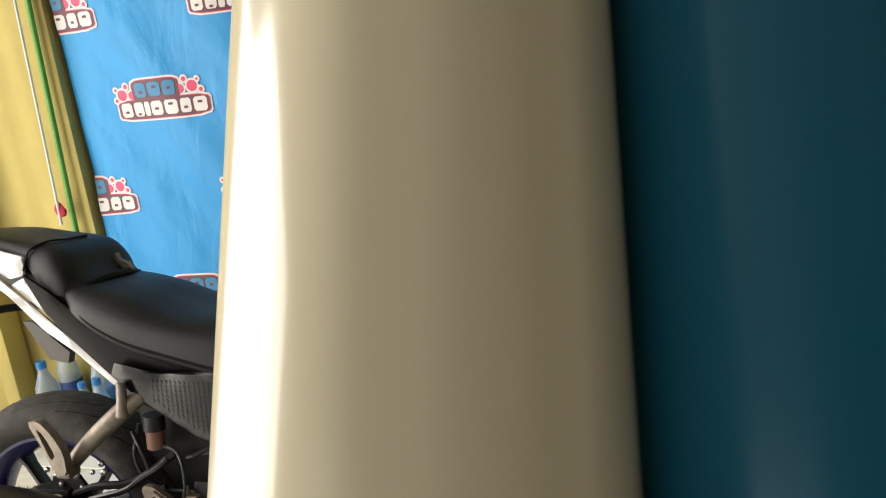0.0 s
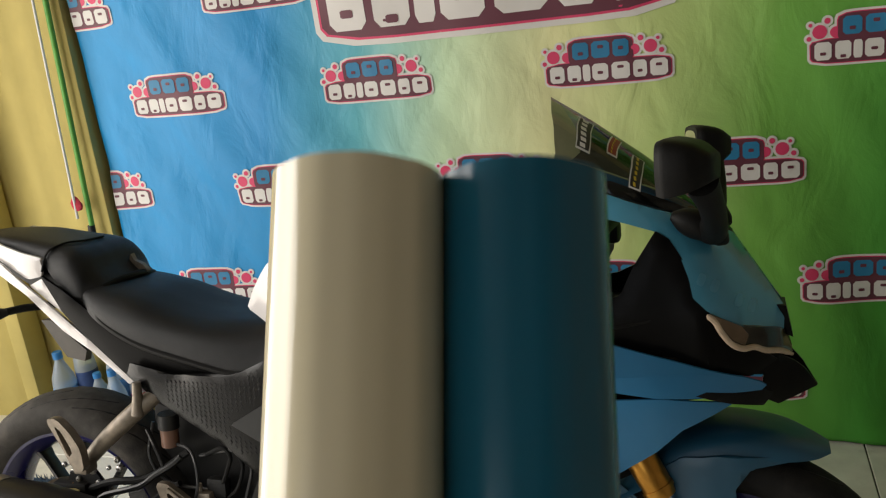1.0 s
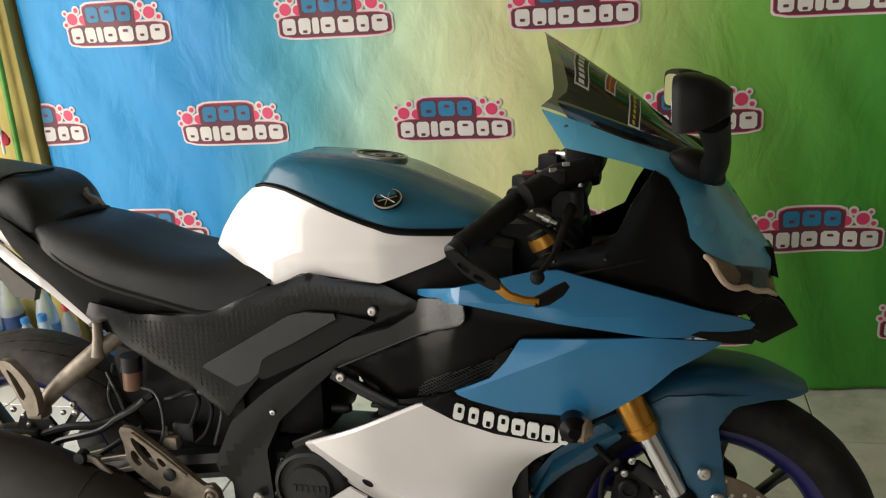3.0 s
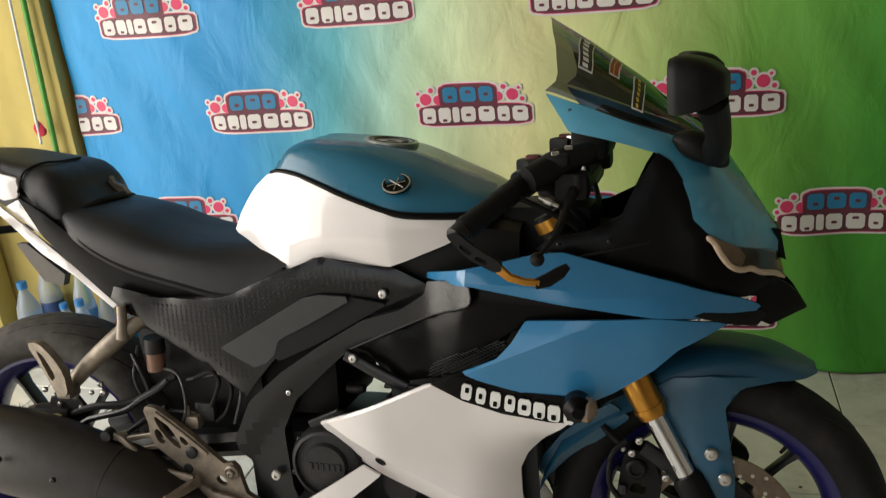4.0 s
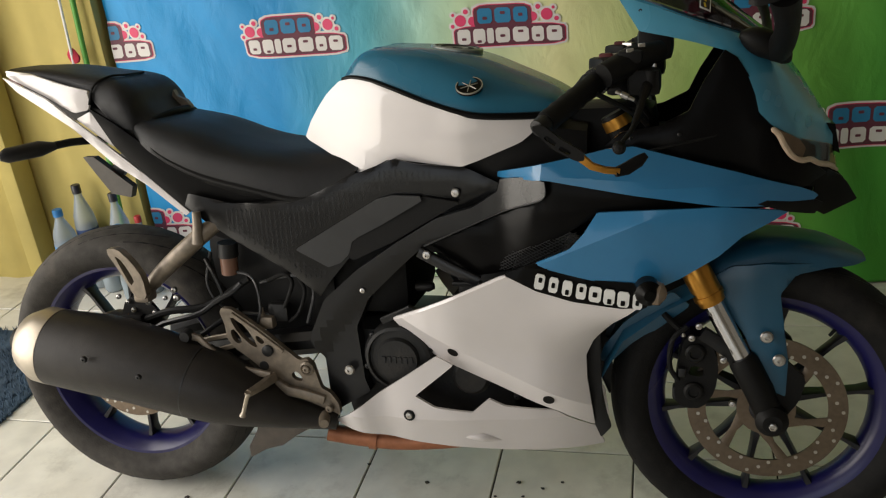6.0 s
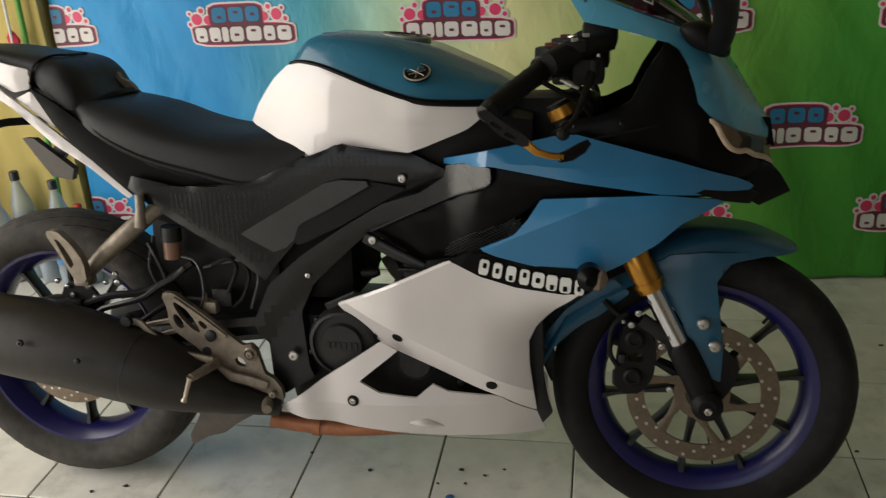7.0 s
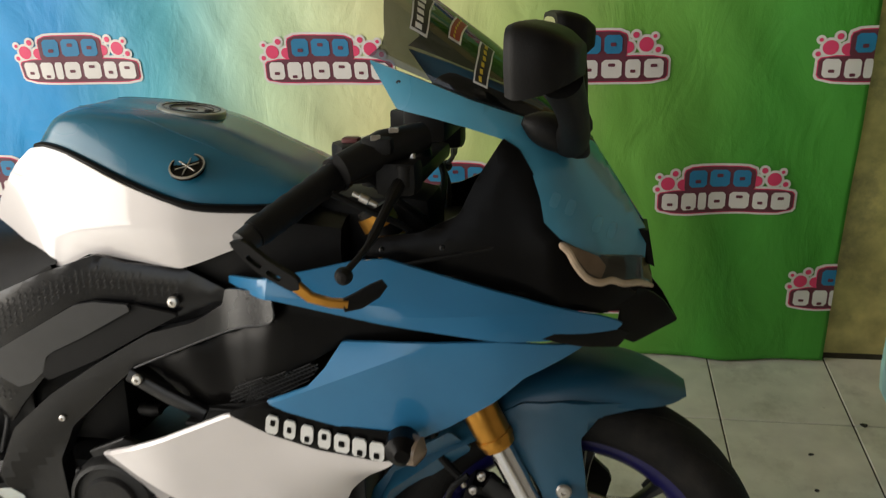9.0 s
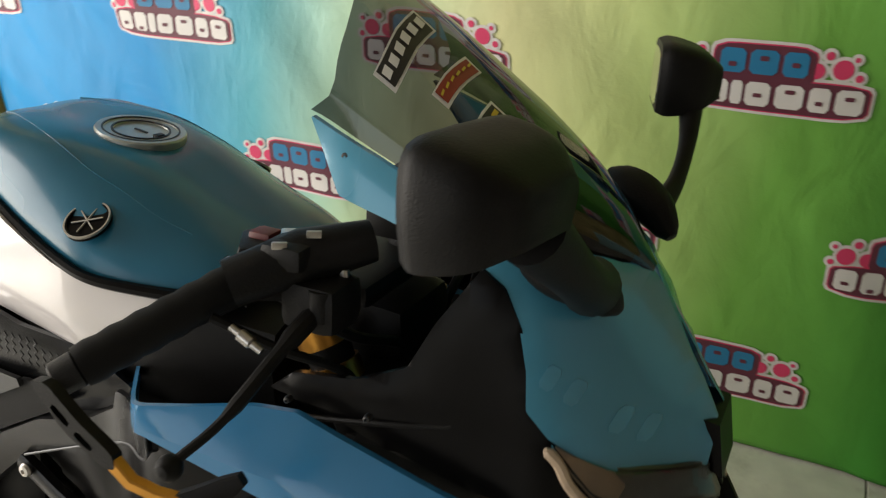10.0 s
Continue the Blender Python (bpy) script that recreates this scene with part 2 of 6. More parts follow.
def loft(stations, bm=None, caps=True, mirror=True):
    """Stations (x, [(y, z), ...]) along the bike; with mirror, each half section from right edge to the middle is doubled."""
    b = bmesh.new()
    rings = []
    for x, sec in stations:
        s = [(y, z) for y, z in sec]
        if mirror:
            s = s + [(-y, z) for y, z in reversed(s) if abs(y) > 1e-4]
        rings.append([b.verts.new((x, y, z)) for y, z in s])
    for r0, r1 in zip(rings, rings[1:]):
        for k in range(len(r0) - 1):
            b.faces.new((r0[k], r0[k + 1], r1[k + 1], r1[k]))
    if caps:
        for r in (rings[0][::-1], rings[-1]):
            b.faces.new(r)
        for r0, r1 in zip(rings, rings[1:]):
            b.faces.new((r0[-1], r0[0], r1[0], r1[-1]))
    return join(bm, b)


def spline(values, steps):
    """Catmull-Rom through a list of equal-length tuples."""
    p = [np.array(v, float) for v in values]
    p = [2 * p[0] - p[1]] + p + [2 * p[-1] - p[-2]]
    out = []
    for i in range(1, len(p) - 2):
        for k in range(steps):
            t = k / steps
            out.append(0.5 * (2 * p[i] + (p[i + 1] - p[i - 1]) * t + (2 * p[i - 1] - 5 * p[i] + 4 * p[i + 1] - p[i + 2]) * t * t + (3 * p[i] - p[i - 1] - 3 * p[i + 1] + p[i + 2]) * t ** 3))
    return out + [p[-2]]


def smooth_loft(stations, along=5, across=4, caps=True, mirror=True):
    """As loft, with stations and sections rounded into smooth curves."""
    secs = []
    for x, sec in stations:
        s = spline(sec, across)
        secs.append(np.concatenate([[x], *s]))
    out = []
    for v in spline(secs, along):
        pts = v[1:].reshape(-1, 2)
        out.append((v[0], [(min(float(y), 0) if mirror else float(y), float(z)) for y, z in pts[:-1]] + [(0.0 if mirror else float(pts[-1][0]), float(pts[-1][1]))]))
    return loft(out, caps=caps, mirror=mirror)


def strut(points, w, th, bm=None):
    """A flat bar of width w (in the side view) and thickness th along points."""
    b = bm or bmesh.new()
    pts = [Vector(p) for p in points]
    rings = []
    for i, p in enumerate(pts):
        d = (pts[min(i + 1, len(pts) - 1)] - pts[max(i - 1, 0)]).normalized()
        n = Vector((-d.z, 0, d.x))
        n = n.normalized() if n.length > 1e-4 else Vector((1, 0, 0))
        y = d.cross(n)
        wi = w[i] if isinstance(w, (list, tuple)) else w
        q = 0.3
        rings.append([b.verts.new(p + n * wi * a / 2 + y * th * c / 2) for a, c in ((-1, -1 + q), (-1 + q, -1), (1 - q, -1), (1, -1 + q), (1, 1 - q), (1 - q, 1), (-1 + q, 1), (-1, 1 - q))])
    for r0, r1 in zip(rings, rings[1:]):
        for k in range(8):
            b.faces.new((r0[k], r0[(k + 1) % 8], r1[(k + 1) % 8], r1[k]))
    b.faces.new(rings[0][::-1])
    b.faces.new(rings[-1])
    return b


def plate(outline, holes, y0, y1):
    """A flat plate in the side view with holes cut right through it."""
    b = bmesh.new()
    edges = []
    for loop in (outline, *holes):
        vs = [b.verts.new((x, y0, z)) for x, z in loop]
        edges += [b.edges.new((vs[i], vs[(i + 1) % len(vs)])) for i in range(len(vs))]
    bmesh.ops.triangle_fill(b, edges=edges, use_beauty=True)
    e = bmesh.ops.extrude_face_region(b, geom=b.faces[:])
    bmesh.ops.translate(b, verts=[v for v in e["geom"] if isinstance(v, bmesh.types.BMVert)], vec=(0, y1 - y0, 0))
    return b


def inside(x, z, poly):
    c = False
    for (x0, z0), (x1, z1) in zip(poly, poly[1:] + poly[:1]):
        if (z0 > z) != (z1 > z) and x < (x1 - x0) * (z - z0) / (z1 - z0) + x0:
            c = not c
    return c


def bolt(parent, x, y, z, r=0.008, mat=None, name="bolt", d=0.006):
    """A domed socket-head bolt whose head faces the bike's right side."""
    b = lathe([(r * 0.95, 0), (r, -d * 0.5), (r * 0.8, -d), (r * 0.32, -d * 1.15), (r * 0.28, -d * 0.7)], 16)
    return part(name, b, mat or M_STEEL, parent, m=Matrix.Translation((x, y, z)))


# ---- the place ----
FLOOR_X0, FLOOR_X1, FLOOR_Y0, FLOOR_Y1 = -3.0, 3.0, -3.9, 0.9
WALL_Y = 0.93
M_GROUT = material("grout", (0.05, 0.043, 0.037), 0.9, 0, 0.6, 25, placed=True)
M_TILE = material("floor_tile", (0.80, 0.79, 0.715), 0.22, 0, 0.13, 14, 0.05, 30, dirt=0.46, random_piece=0.06, placed=True)
tn, tl = M_TILE.node_tree.nodes, M_TILE.node_tree.links
spot, spot_at, edge, smear = tn.new("ShaderNodeTexNoise"), tn.new("ShaderNodeNewGeometry"), tn.new("ShaderNodeMapRange"), tn.new("ShaderNodeMix")
spot.inputs["Scale"].default_value, spot.inputs["Detail"].default_value, spot.inputs["Roughness"].default_value = 11, 9, 0.75
edge.inputs[1].default_value, edge.inputs[2].default_value, edge.inputs[4].default_value = 0.66, 0.74, 0.6
smear.data_type = "RGBA"
smear.inputs[7].default_value = (0.11, 0.085, 0.065, 1)
base = tn["Principled BSDF"].inputs["Base Color"]
tl.new(spot_at.outputs["Position"], spot.inputs["Vector"]), tl.new(spot.outputs[0], edge.inputs[0]), tl.new(edge.outputs[0], smear.inputs[0])
tl.new(base.links[0].from_socket, smear.inputs[6]), tl.new(smear.outputs[2], base)
M_WALL = material("dirty_yellow_wall", (0.72, 0.60, 0.25), 0.8, 0, 0.4, 14, 0.3, 60, dirt=0.8)
M_YELLOW = material("yellow_wall", (0.48, 0.39, 0.12), 0.75, 0, 0.1, 10, 0.2, 50)
M_PLASTER = material("plaster", (0.30, 0.28, 0.25), 0.85, 0, 0.1, 6, 0.2, 40)
floor = tagged(part("floor", box_bm(FLOOR_X0 - 3, FLOOR_Y0 - 3, -0.12, FLOOR_X1 + 0.2, WALL_Y + 0.1, -0.004), M_GROUT), "dark grout bed under white glazed floor tiles", "floor", kind="structure")
tagged(part("wall_north", box_bm(FLOOR_X0 - 0.2, WALL_Y, -0.004, FLOOR_X1 + 0.2, WALL_Y + 0.15, 3.0), M_WALL), "stained yellow plaster wall behind the printed banner", "wall", kind="structure")
tagged(part("wall_east", box_bm(FLOOR_X1, FLOOR_Y0 - 0.2, -0.004, FLOOR_X1 + 0.15, WALL_Y, 3.0), M_PLASTER), "plain plaster side wall", "wall", kind="structure")
tagged(part("ceiling", box_bm(FLOOR_X0 - 0.2, FLOOR_Y0 - 0.2, 3.0, FLOOR_X1 + 0.2, WALL_Y + 0.15, 3.12), M_PLASTER), "plain plaster ceiling", "ceiling", kind="structure")
b = box_bm(-3.15, 0.12, -0.004, -3.0, WALL_Y, 3.0)
b = box_bm(-3.15, -2.5, 2.65, -3.0, 0.12, 3.0, bm=b)
b = box_bm(-3.15, FLOOR_Y0 - 0.2, -0.004, -3.0, -2.5, 3.0, bm=b)
tagged(part("wall_west", b, M_PLASTER), "plaster side wall with a wide open doorway", "wall", kind="structure")
b = box_bm(0.05, FLOOR_Y0 - 0.2, -0.004, 3.0, FLOOR_Y0 - 0.05, 3.0)
b = box_bm(-3.0, FLOOR_Y0 - 0.2, 2.5, 0.05, FLOOR_Y0 - 0.05, 3.0, bm=b)
b = box_bm(-3.0, FLOOR_Y0 - 0.2, -0.004, 0.05, FLOOR_Y0 - 0.05, 0.5, bm=b)
b = box_bm(-3.0, FLOOR_Y0 - 0.2, 0.5, -2.75, FLOOR_Y0 - 0.05, 2.5, bm=b)
tagged(part("wall_south", b, M_PLASTER), "plaster wall with a wide window opening", "wall", kind="structure")


def pier_y(x, z):
    return 0.842 + 0.004 * math.sin(x * 23 + 0.5) + 0.004 * math.sin(x * 51 + z * 1.5) + 0.005 * noise.noise(Vector((x * 5, z * 0.8, 1)))


b = bmesh.new()
nx, nz = 40, 30
x0, x1 = -2.7, -1.644
g = [[b.verts.new((x0 + (x1 - x0) * i / nx - 0.02 * (1 - 0.7 * j / nz) * (i == nx), pier_y(x0 + (x1 - x0) * i / nx, 2.9 * j / nz), 3.0 * j / nz - 0.004 * (j == 0))) for i in range(nx + 1)] for j in range(nz + 1)]
for j in range(nz):
    for i in range(nx):
        b.faces.new((g[j][i], g[j][i + 1], g[j + 1][i + 1], g[j + 1][i]))
ext = bmesh.ops.extrude_face_region(b, geom=b.faces[:])
bmesh.ops.translate(b, verts=[v for v in ext["geom"] if isinstance(v, bmesh.types.BMVert)], vec=(0, 0.075, 0))
tagged(part("wall_pier", b, M_YELLOW), "bright yellow painted wall pier beside the banner", "wall", kind="structure")
b = box_bm(-2.105, 0.74, -0.004, -2.045, 0.83, 3.0, 0.008)
tagged(part("door_post", b, M_YELLOW), "yellow painted door post beside the opening", "post", kind="structure")

# ---- the printed banner ----
BX0, BX1, BTOP = -1.642, 0.892, 2.1


def crease(x, z):
    """Soft ridges that run down the cloth at two slants, here and there."""
    n1, n2 = noise.noise(Vector((x * 1.7, z * 0.9, 4.4))), noise.noise(Vector((x * 1.1, z * 1.5, 8.8)))
    a = (1 - abs(math.sin((x * 0.85 + z * 0.50) * 11 + 3 * n1))) ** 3 * max(n2 + 0.35, 0)
    c = (1 - abs(math.sin((x * 0.95 - z * 0.28) * 9 + 3 * n2))) ** 3 * max(n1 + 0.30, 0)
    return a + c


def banner_y(x, z):
    s = x * 0.8 + z * 0.55
    w = noise.noise(Vector((x * 1.3, z * 1.3, 9.2)))
    return 0.871 + 0.008 * math.sin(s * 8 + 1.2 + 2.5 * w) + 0.004 * math.sin(x * 19 + z * 9 + 4 * w) + 0.008 * noise.noise(Vector((x * 2.4 + z * 1.6, z * 0.8, 3.1))) + 0.007 * noise.noise(Vector((x * 6 + z * 5, z * 2.4 - x, 7.7))) + 0.0022 * noise.noise(Vector((x * 15 + z * 10, z * 7, 2.2))) + 0.0035 * crease(x, z)


def sheet(x0, x1, z0, z1, nx, nz, fy):
    b = bmesh.new()
    g = [[b.verts.new((x0 + (x1 - x0) * i / nx, fy(x0 + (x1 - x0) * i / nx, z0 + (z1 - z0) * j / nz), z0 + (z1 - z0) * j / nz)) for i in range(nx + 1)] for j in range(nz + 1)]
    for j in range(nz):
        for i in range(nx):
            b.faces.new((g[j][i], g[j][i + 1], g[j + 1][i + 1], g[j + 1][i]))
    return b


def banner_material():
    m = material("banner_cloth", (1, 1, 1), 0.5, 0, 0.05, 8, 0.15, 250)
    n, li = m.node_tree.nodes, m.node_tree.links
    co = n.new("ShaderNodeTexCoord")
    sep = n.new("ShaderNodeSeparateXYZ")
    li.new(co.outputs["Object"], sep.inputs[0])
    skew = n.new("ShaderNodeMath")
    skew.operation = "MULTIPLY_ADD"
    skew.inputs[1].default_value = -0.16
    li.new(sep.outputs[2], skew.inputs[0]), li.new(sep.outputs[0], skew.inputs[2])
    rng = n.new("ShaderNodeMapRange")
    rng.inputs[1].default_value, rng.inputs[2].default_value = -1.75, 0.95
    li.new(skew.outputs[0], rng.inputs[0])
    ramp = n.new("ShaderNodeValToRGB")
    li.new(rng.outputs[0], ramp.inputs[0])
    stops = ((0.0, (0.008, 0.31, 0.70)), (0.2, (0.008, 0.27, 0.62)), (0.31, (0.11, 0.45, 0.54)), (0.41, (0.57, 0.76, 0.49)), (0.52, (0.82, 0.81, 0.42)), (0.62, (0.55, 0.68, 0.25)), (0.73, (0.18, 0.44, 0.068)), (0.86, (0.064, 0.325, 0.034)), (1.0, (0.055, 0.30, 0.030)))
    el = ramp.color_ramp.elements
    el[0].position, el[0].color = stops[0][0], (*stops[0][1], 1)
    el[1].position, el[1].color = stops[-1][0], (*stops[-1][1], 1)
    for p, c in stops[1:-1]:
        e = el.new(p)
        e.color = (*c, 1)
    mul = [x for x in n if x.type == "VECT_MATH"][0]
    li.new(ramp.outputs[0], mul.inputs[0])
    crease = n.new("ShaderNodeTexNoise")
    crease.inputs["Scale"].default_value, crease.inputs["Detail"].default_value, crease.inputs["Distortion"].default_value = 6.5, 5, 0.6
    stretch = n.new("ShaderNodeMapping")
    stretch.inputs["Rotation"].default_value, stretch.inputs["Scale"].default_value = (0, radians(28), 0), (1.5, 1, 0.75)
    li.new(co.outputs["Object"], stretch.inputs[0]), li.new(stretch.outputs[0], crease.inputs["Vector"])
    fold = n.new("ShaderNodeBump")
    fold.inputs["Strength"].default_value, fold.inputs["Distance"].default_value = 0.4, 0.02
    li.new(crease.outputs[0], fold.inputs["Height"])
    weave = [x for x in n if x.type == "BUMP" and x != fold][0]
    li.new(fold.outputs[0], weave.inputs["Normal"])
    return m


banner = tagged(part("banner", sheet(BX0, BX1, 0.006, BTOP, 230, 170, banner_y), banner_material(), sharp=80), "large cloth banner shading from blue through cream to green", "banner")
so = banner.modifiers.new("thickness", "SOLIDIFY")
so.thickness, so.offset = 0.0012, 1

M_LOGO_W = material("logo_white", (0.74, 0.71, 0.69), 0.5, 0, 0.03, 20)
M_LOGO_D = material("logo_maroon", (0.13, 0.028, 0.05), 0.5, 0, 0.05, 20)
M_LOGO_P = material("logo_pink", (0.72, 0.05, 0.15), 0.5, 0, 0.05, 20)
M_LOGO_B = material("logo_blue", (0.02, 0.20, 0.40), 0.5, 0, 0.05, 20)


def drape(bm, outline, lift, slot, cx, cz, cell=0.05):
    """A flat print of that outline, laid on the banner's folds."""
    b = bmesh.new()
    b.faces.new([b.verts.new((cx + x, 0, cz + z)) for x, z in outline])
    b.normal_update()
    xs, zs = [v.co.x for v in b.verts], [v.co.z for v in b.verts]
    for axis, lo, hi in ((0, min(xs), max(xs)), (2, min(zs), max(zs))):
        k = math.floor(lo / cell) + 1
        while k * cell < hi - 1e-4:
            co, no = [0, 0, 0], [0, 0, 0]
            co[axis], no[axis] = k * cell, 1
            bmesh.ops.bisect_plane(b, geom=b.verts[:] + b.edges[:] + b.faces[:], dist=1e-5, plane_co=co, plane_no=no)
            k += 1
    for v in b.verts:
        v.co.y = banner_y(v.co.x, v.co.z) - lift
    for fa in b.faces:
        fa.material_index = slot
    return join(bm, b)


def disc_line(cx, cz, r, n=14):
    return [(cx + r * math.cos(k * math.tau / n), cz + r * math.sin(k * math.tau / n)) for k in range(n)]


def block(x, z, w, h):
    """A plain rounded block of the size of one printed character."""
    return rounded([(x, z), (x + w, z), (x + w, z + h), (x, z + h)], 0.16)


WIDE_BLOCKS = ((-0.1505, 0.0415), (-0.1040, 0.0385), (-0.0630, 0.0215), (-0.0390, 0.0450), (0.0110, 0.0505), (0.0665, 0.0375), (0.1090, 0.0480))
SHORT_BLOCKS = ((-0.088, 0.0460), (-0.0385, 0.0510), (0.0165, 0.0445))
DOTS = ((-0.137, 0.018, 0.0168), (-0.101, 0.015, 0.0135), (-0.120, 0.043, 0.0072), (-0.158, 0.035, 0.0045), (-0.161, 0.003, 0.0058), (0.073, 0.021, 0.0135), (0.114, 0.026, 0.0168), (0.090, 0.048, 0.0072), (0.133, 0.044, 0.0045), (0.141, 0.013, 0.0065))


def logo(cx, cz, s=1.0, right=9.0):
    """A printed emblem: white cut-out edge, pink line, maroon body, blue blocks over white blocks, pink dots. right: where the cloth ends."""
    inks = (M_LOGO_W, M_LOGO_D, M_LOGO_P, M_LOGO_B)

    def clip(o):
        return [(max(min(x, right - cx), BX0 - cx), z) for x, z in o]

    def body(g):
        wide = [(-0.157 - g, -0.058 - g), (0.163 + g, -0.058 - g), (0.164 + g, 0.000 + g), (-0.158 - g, 0.000 + g)]
        short = [(-0.097 - g, -0.01), (0.070 + g, -0.01), (0.070 + g, 0.058 + g), (-0.097 - g, 0.058 + g)]
        return [rounded(wide, 0.13, 2), rounded(short, 0.14, 2)]

    parts = [(o, 0.0024, 0) for o in body(0.0075)]
    parts += [(disc_line(x, z, r + 0.006), 0.0028, 0) for x, z, r in DOTS]
    parts += [(o, 0.0034, 2) for o in body(0.0022)]
    parts += [(o, 0.0042, 1) for o in body(0.0)]
    bodies = len(parts)
    parts += [(disc_line(x, z, r), 0.0038, 2) for x, z, r in DOTS]
    for k, (x, w) in enumerate(WIDE_BLOCKS):
        parts.append((block(x + 0.04 * w, -0.0500, w * 0.92, 0.043), 0.0054, 0))
        if w > 0.03:
            parts.append((block(x + w * 0.34, -0.0515 + 0.046 * (0.28, 0.1, 0, 0.38, 0.62, 0.3, 0.56)[k], w * 0.32, 0.0075), 0.0064, 1))
    for k, (x, w) in enumerate(SHORT_BLOCKS):
        parts.append((block(x + 0.04 * w, 0.0070, w * 0.92, 0.043), 0.0054, 3))
        parts.append((block(x + w * 0.36, 0.006 + 0.045 * (0.26, 0.56, 0.4)[k], w * 0.28, 0.0085), 0.0064, 1))
    kinds = {0: "white_block", 1: "block_slit", 2: "pink_dot", 3: "blue_block"}
    base, rest = None, []
    for n, (o, lift, slot) in enumerate(parts):
        o = [(a * s, c * s) for a, c in o]
        if min(a for a, c in o) + cx > right - 0.004 or max(a for a, c in o) + cx < BX0 + 0.004:
            continue
        cell = 0.017 if s < 2 else 0.04
        if n < bodies:
            base = drape(base, clip(o), lift, slot, cx, cz, cell)
        else:
            rest.append((kinds[slot], drape(None, clip(o), lift, 0, cx, cz, cell), inks[slot]))
    top = part("printed_emblem", base, inks, banner, "white-edged emblem in blue, maroon and pink", sharp=80)
    for name, b, ink in rest:
        part(name, b, ink, top, sharp=80)

for cx, cz in ((-1.332, 1.116), (-0.678, 1.107), (-0.028, 1.099), (0.622, 1.099)):
    logo(cx, cz)
for cx, cz in ((-1.667, 0.828), (-1.015, 0.818), (-0.365, 0.809), (0.284, 0.810), (0.935, 0.809)):
    logo(cx, cz, right=BX1)
for cx, cz in ((-1.332, 0.490), (-0.69, 0.486), (-0.045, 0.484), (0.603, 0.482)):
    logo(cx, cz)
for cx, cz in ((-1.665, 0.20), (-1.015, 0.196), (-0.365, 0.193), (0.285, 0.192), (0.945, 0.220)):
    logo(cx, cz, right=BX1)
for cx, cz in ((-1.665, 1.40), (-1.018, 1.40), (0.29, 1.39), (0.935, 1.39)):
    logo(cx, cz, right=BX1)
logo(-0.345, 1.395, 3.0)

# ---- the motorcycle, leaning on its stand: x forward from near the rear axle, z up ----
bike = tagged(new("motorcycle"), "light blue, white and black sport motorcycle leaning on its side stand", "motorcycle")
bike.matrix_world = pose(-1.07, -0.133, 0, 0, 0, -1.6) @ pose(0, 0, 0, -9, 0, 0)
RA, FA = -0.022, 1.317
RZ, FZ, WY = 0.300, 0.279, -0.037


def tyre_profile(r, w, rim_r):
    """Section of a tyre: narrow at the bead, widest half way up, round across the tread."""
    shape = [(0.0, 0.70), (0.12, 0.84), (0.28, 0.95), (0.45, 1.0), (0.62, 0.96), (0.78, 0.82), (0.90, 0.58), (0.97, 0.31), (1.0, 0.0)]
    right = [(rim_r + (r - rim_r) * float(s), -w * float(f)) for s, f in spline(shape, 3)]
    return right + [(p, -q) for p, q in right[-2::-1]]


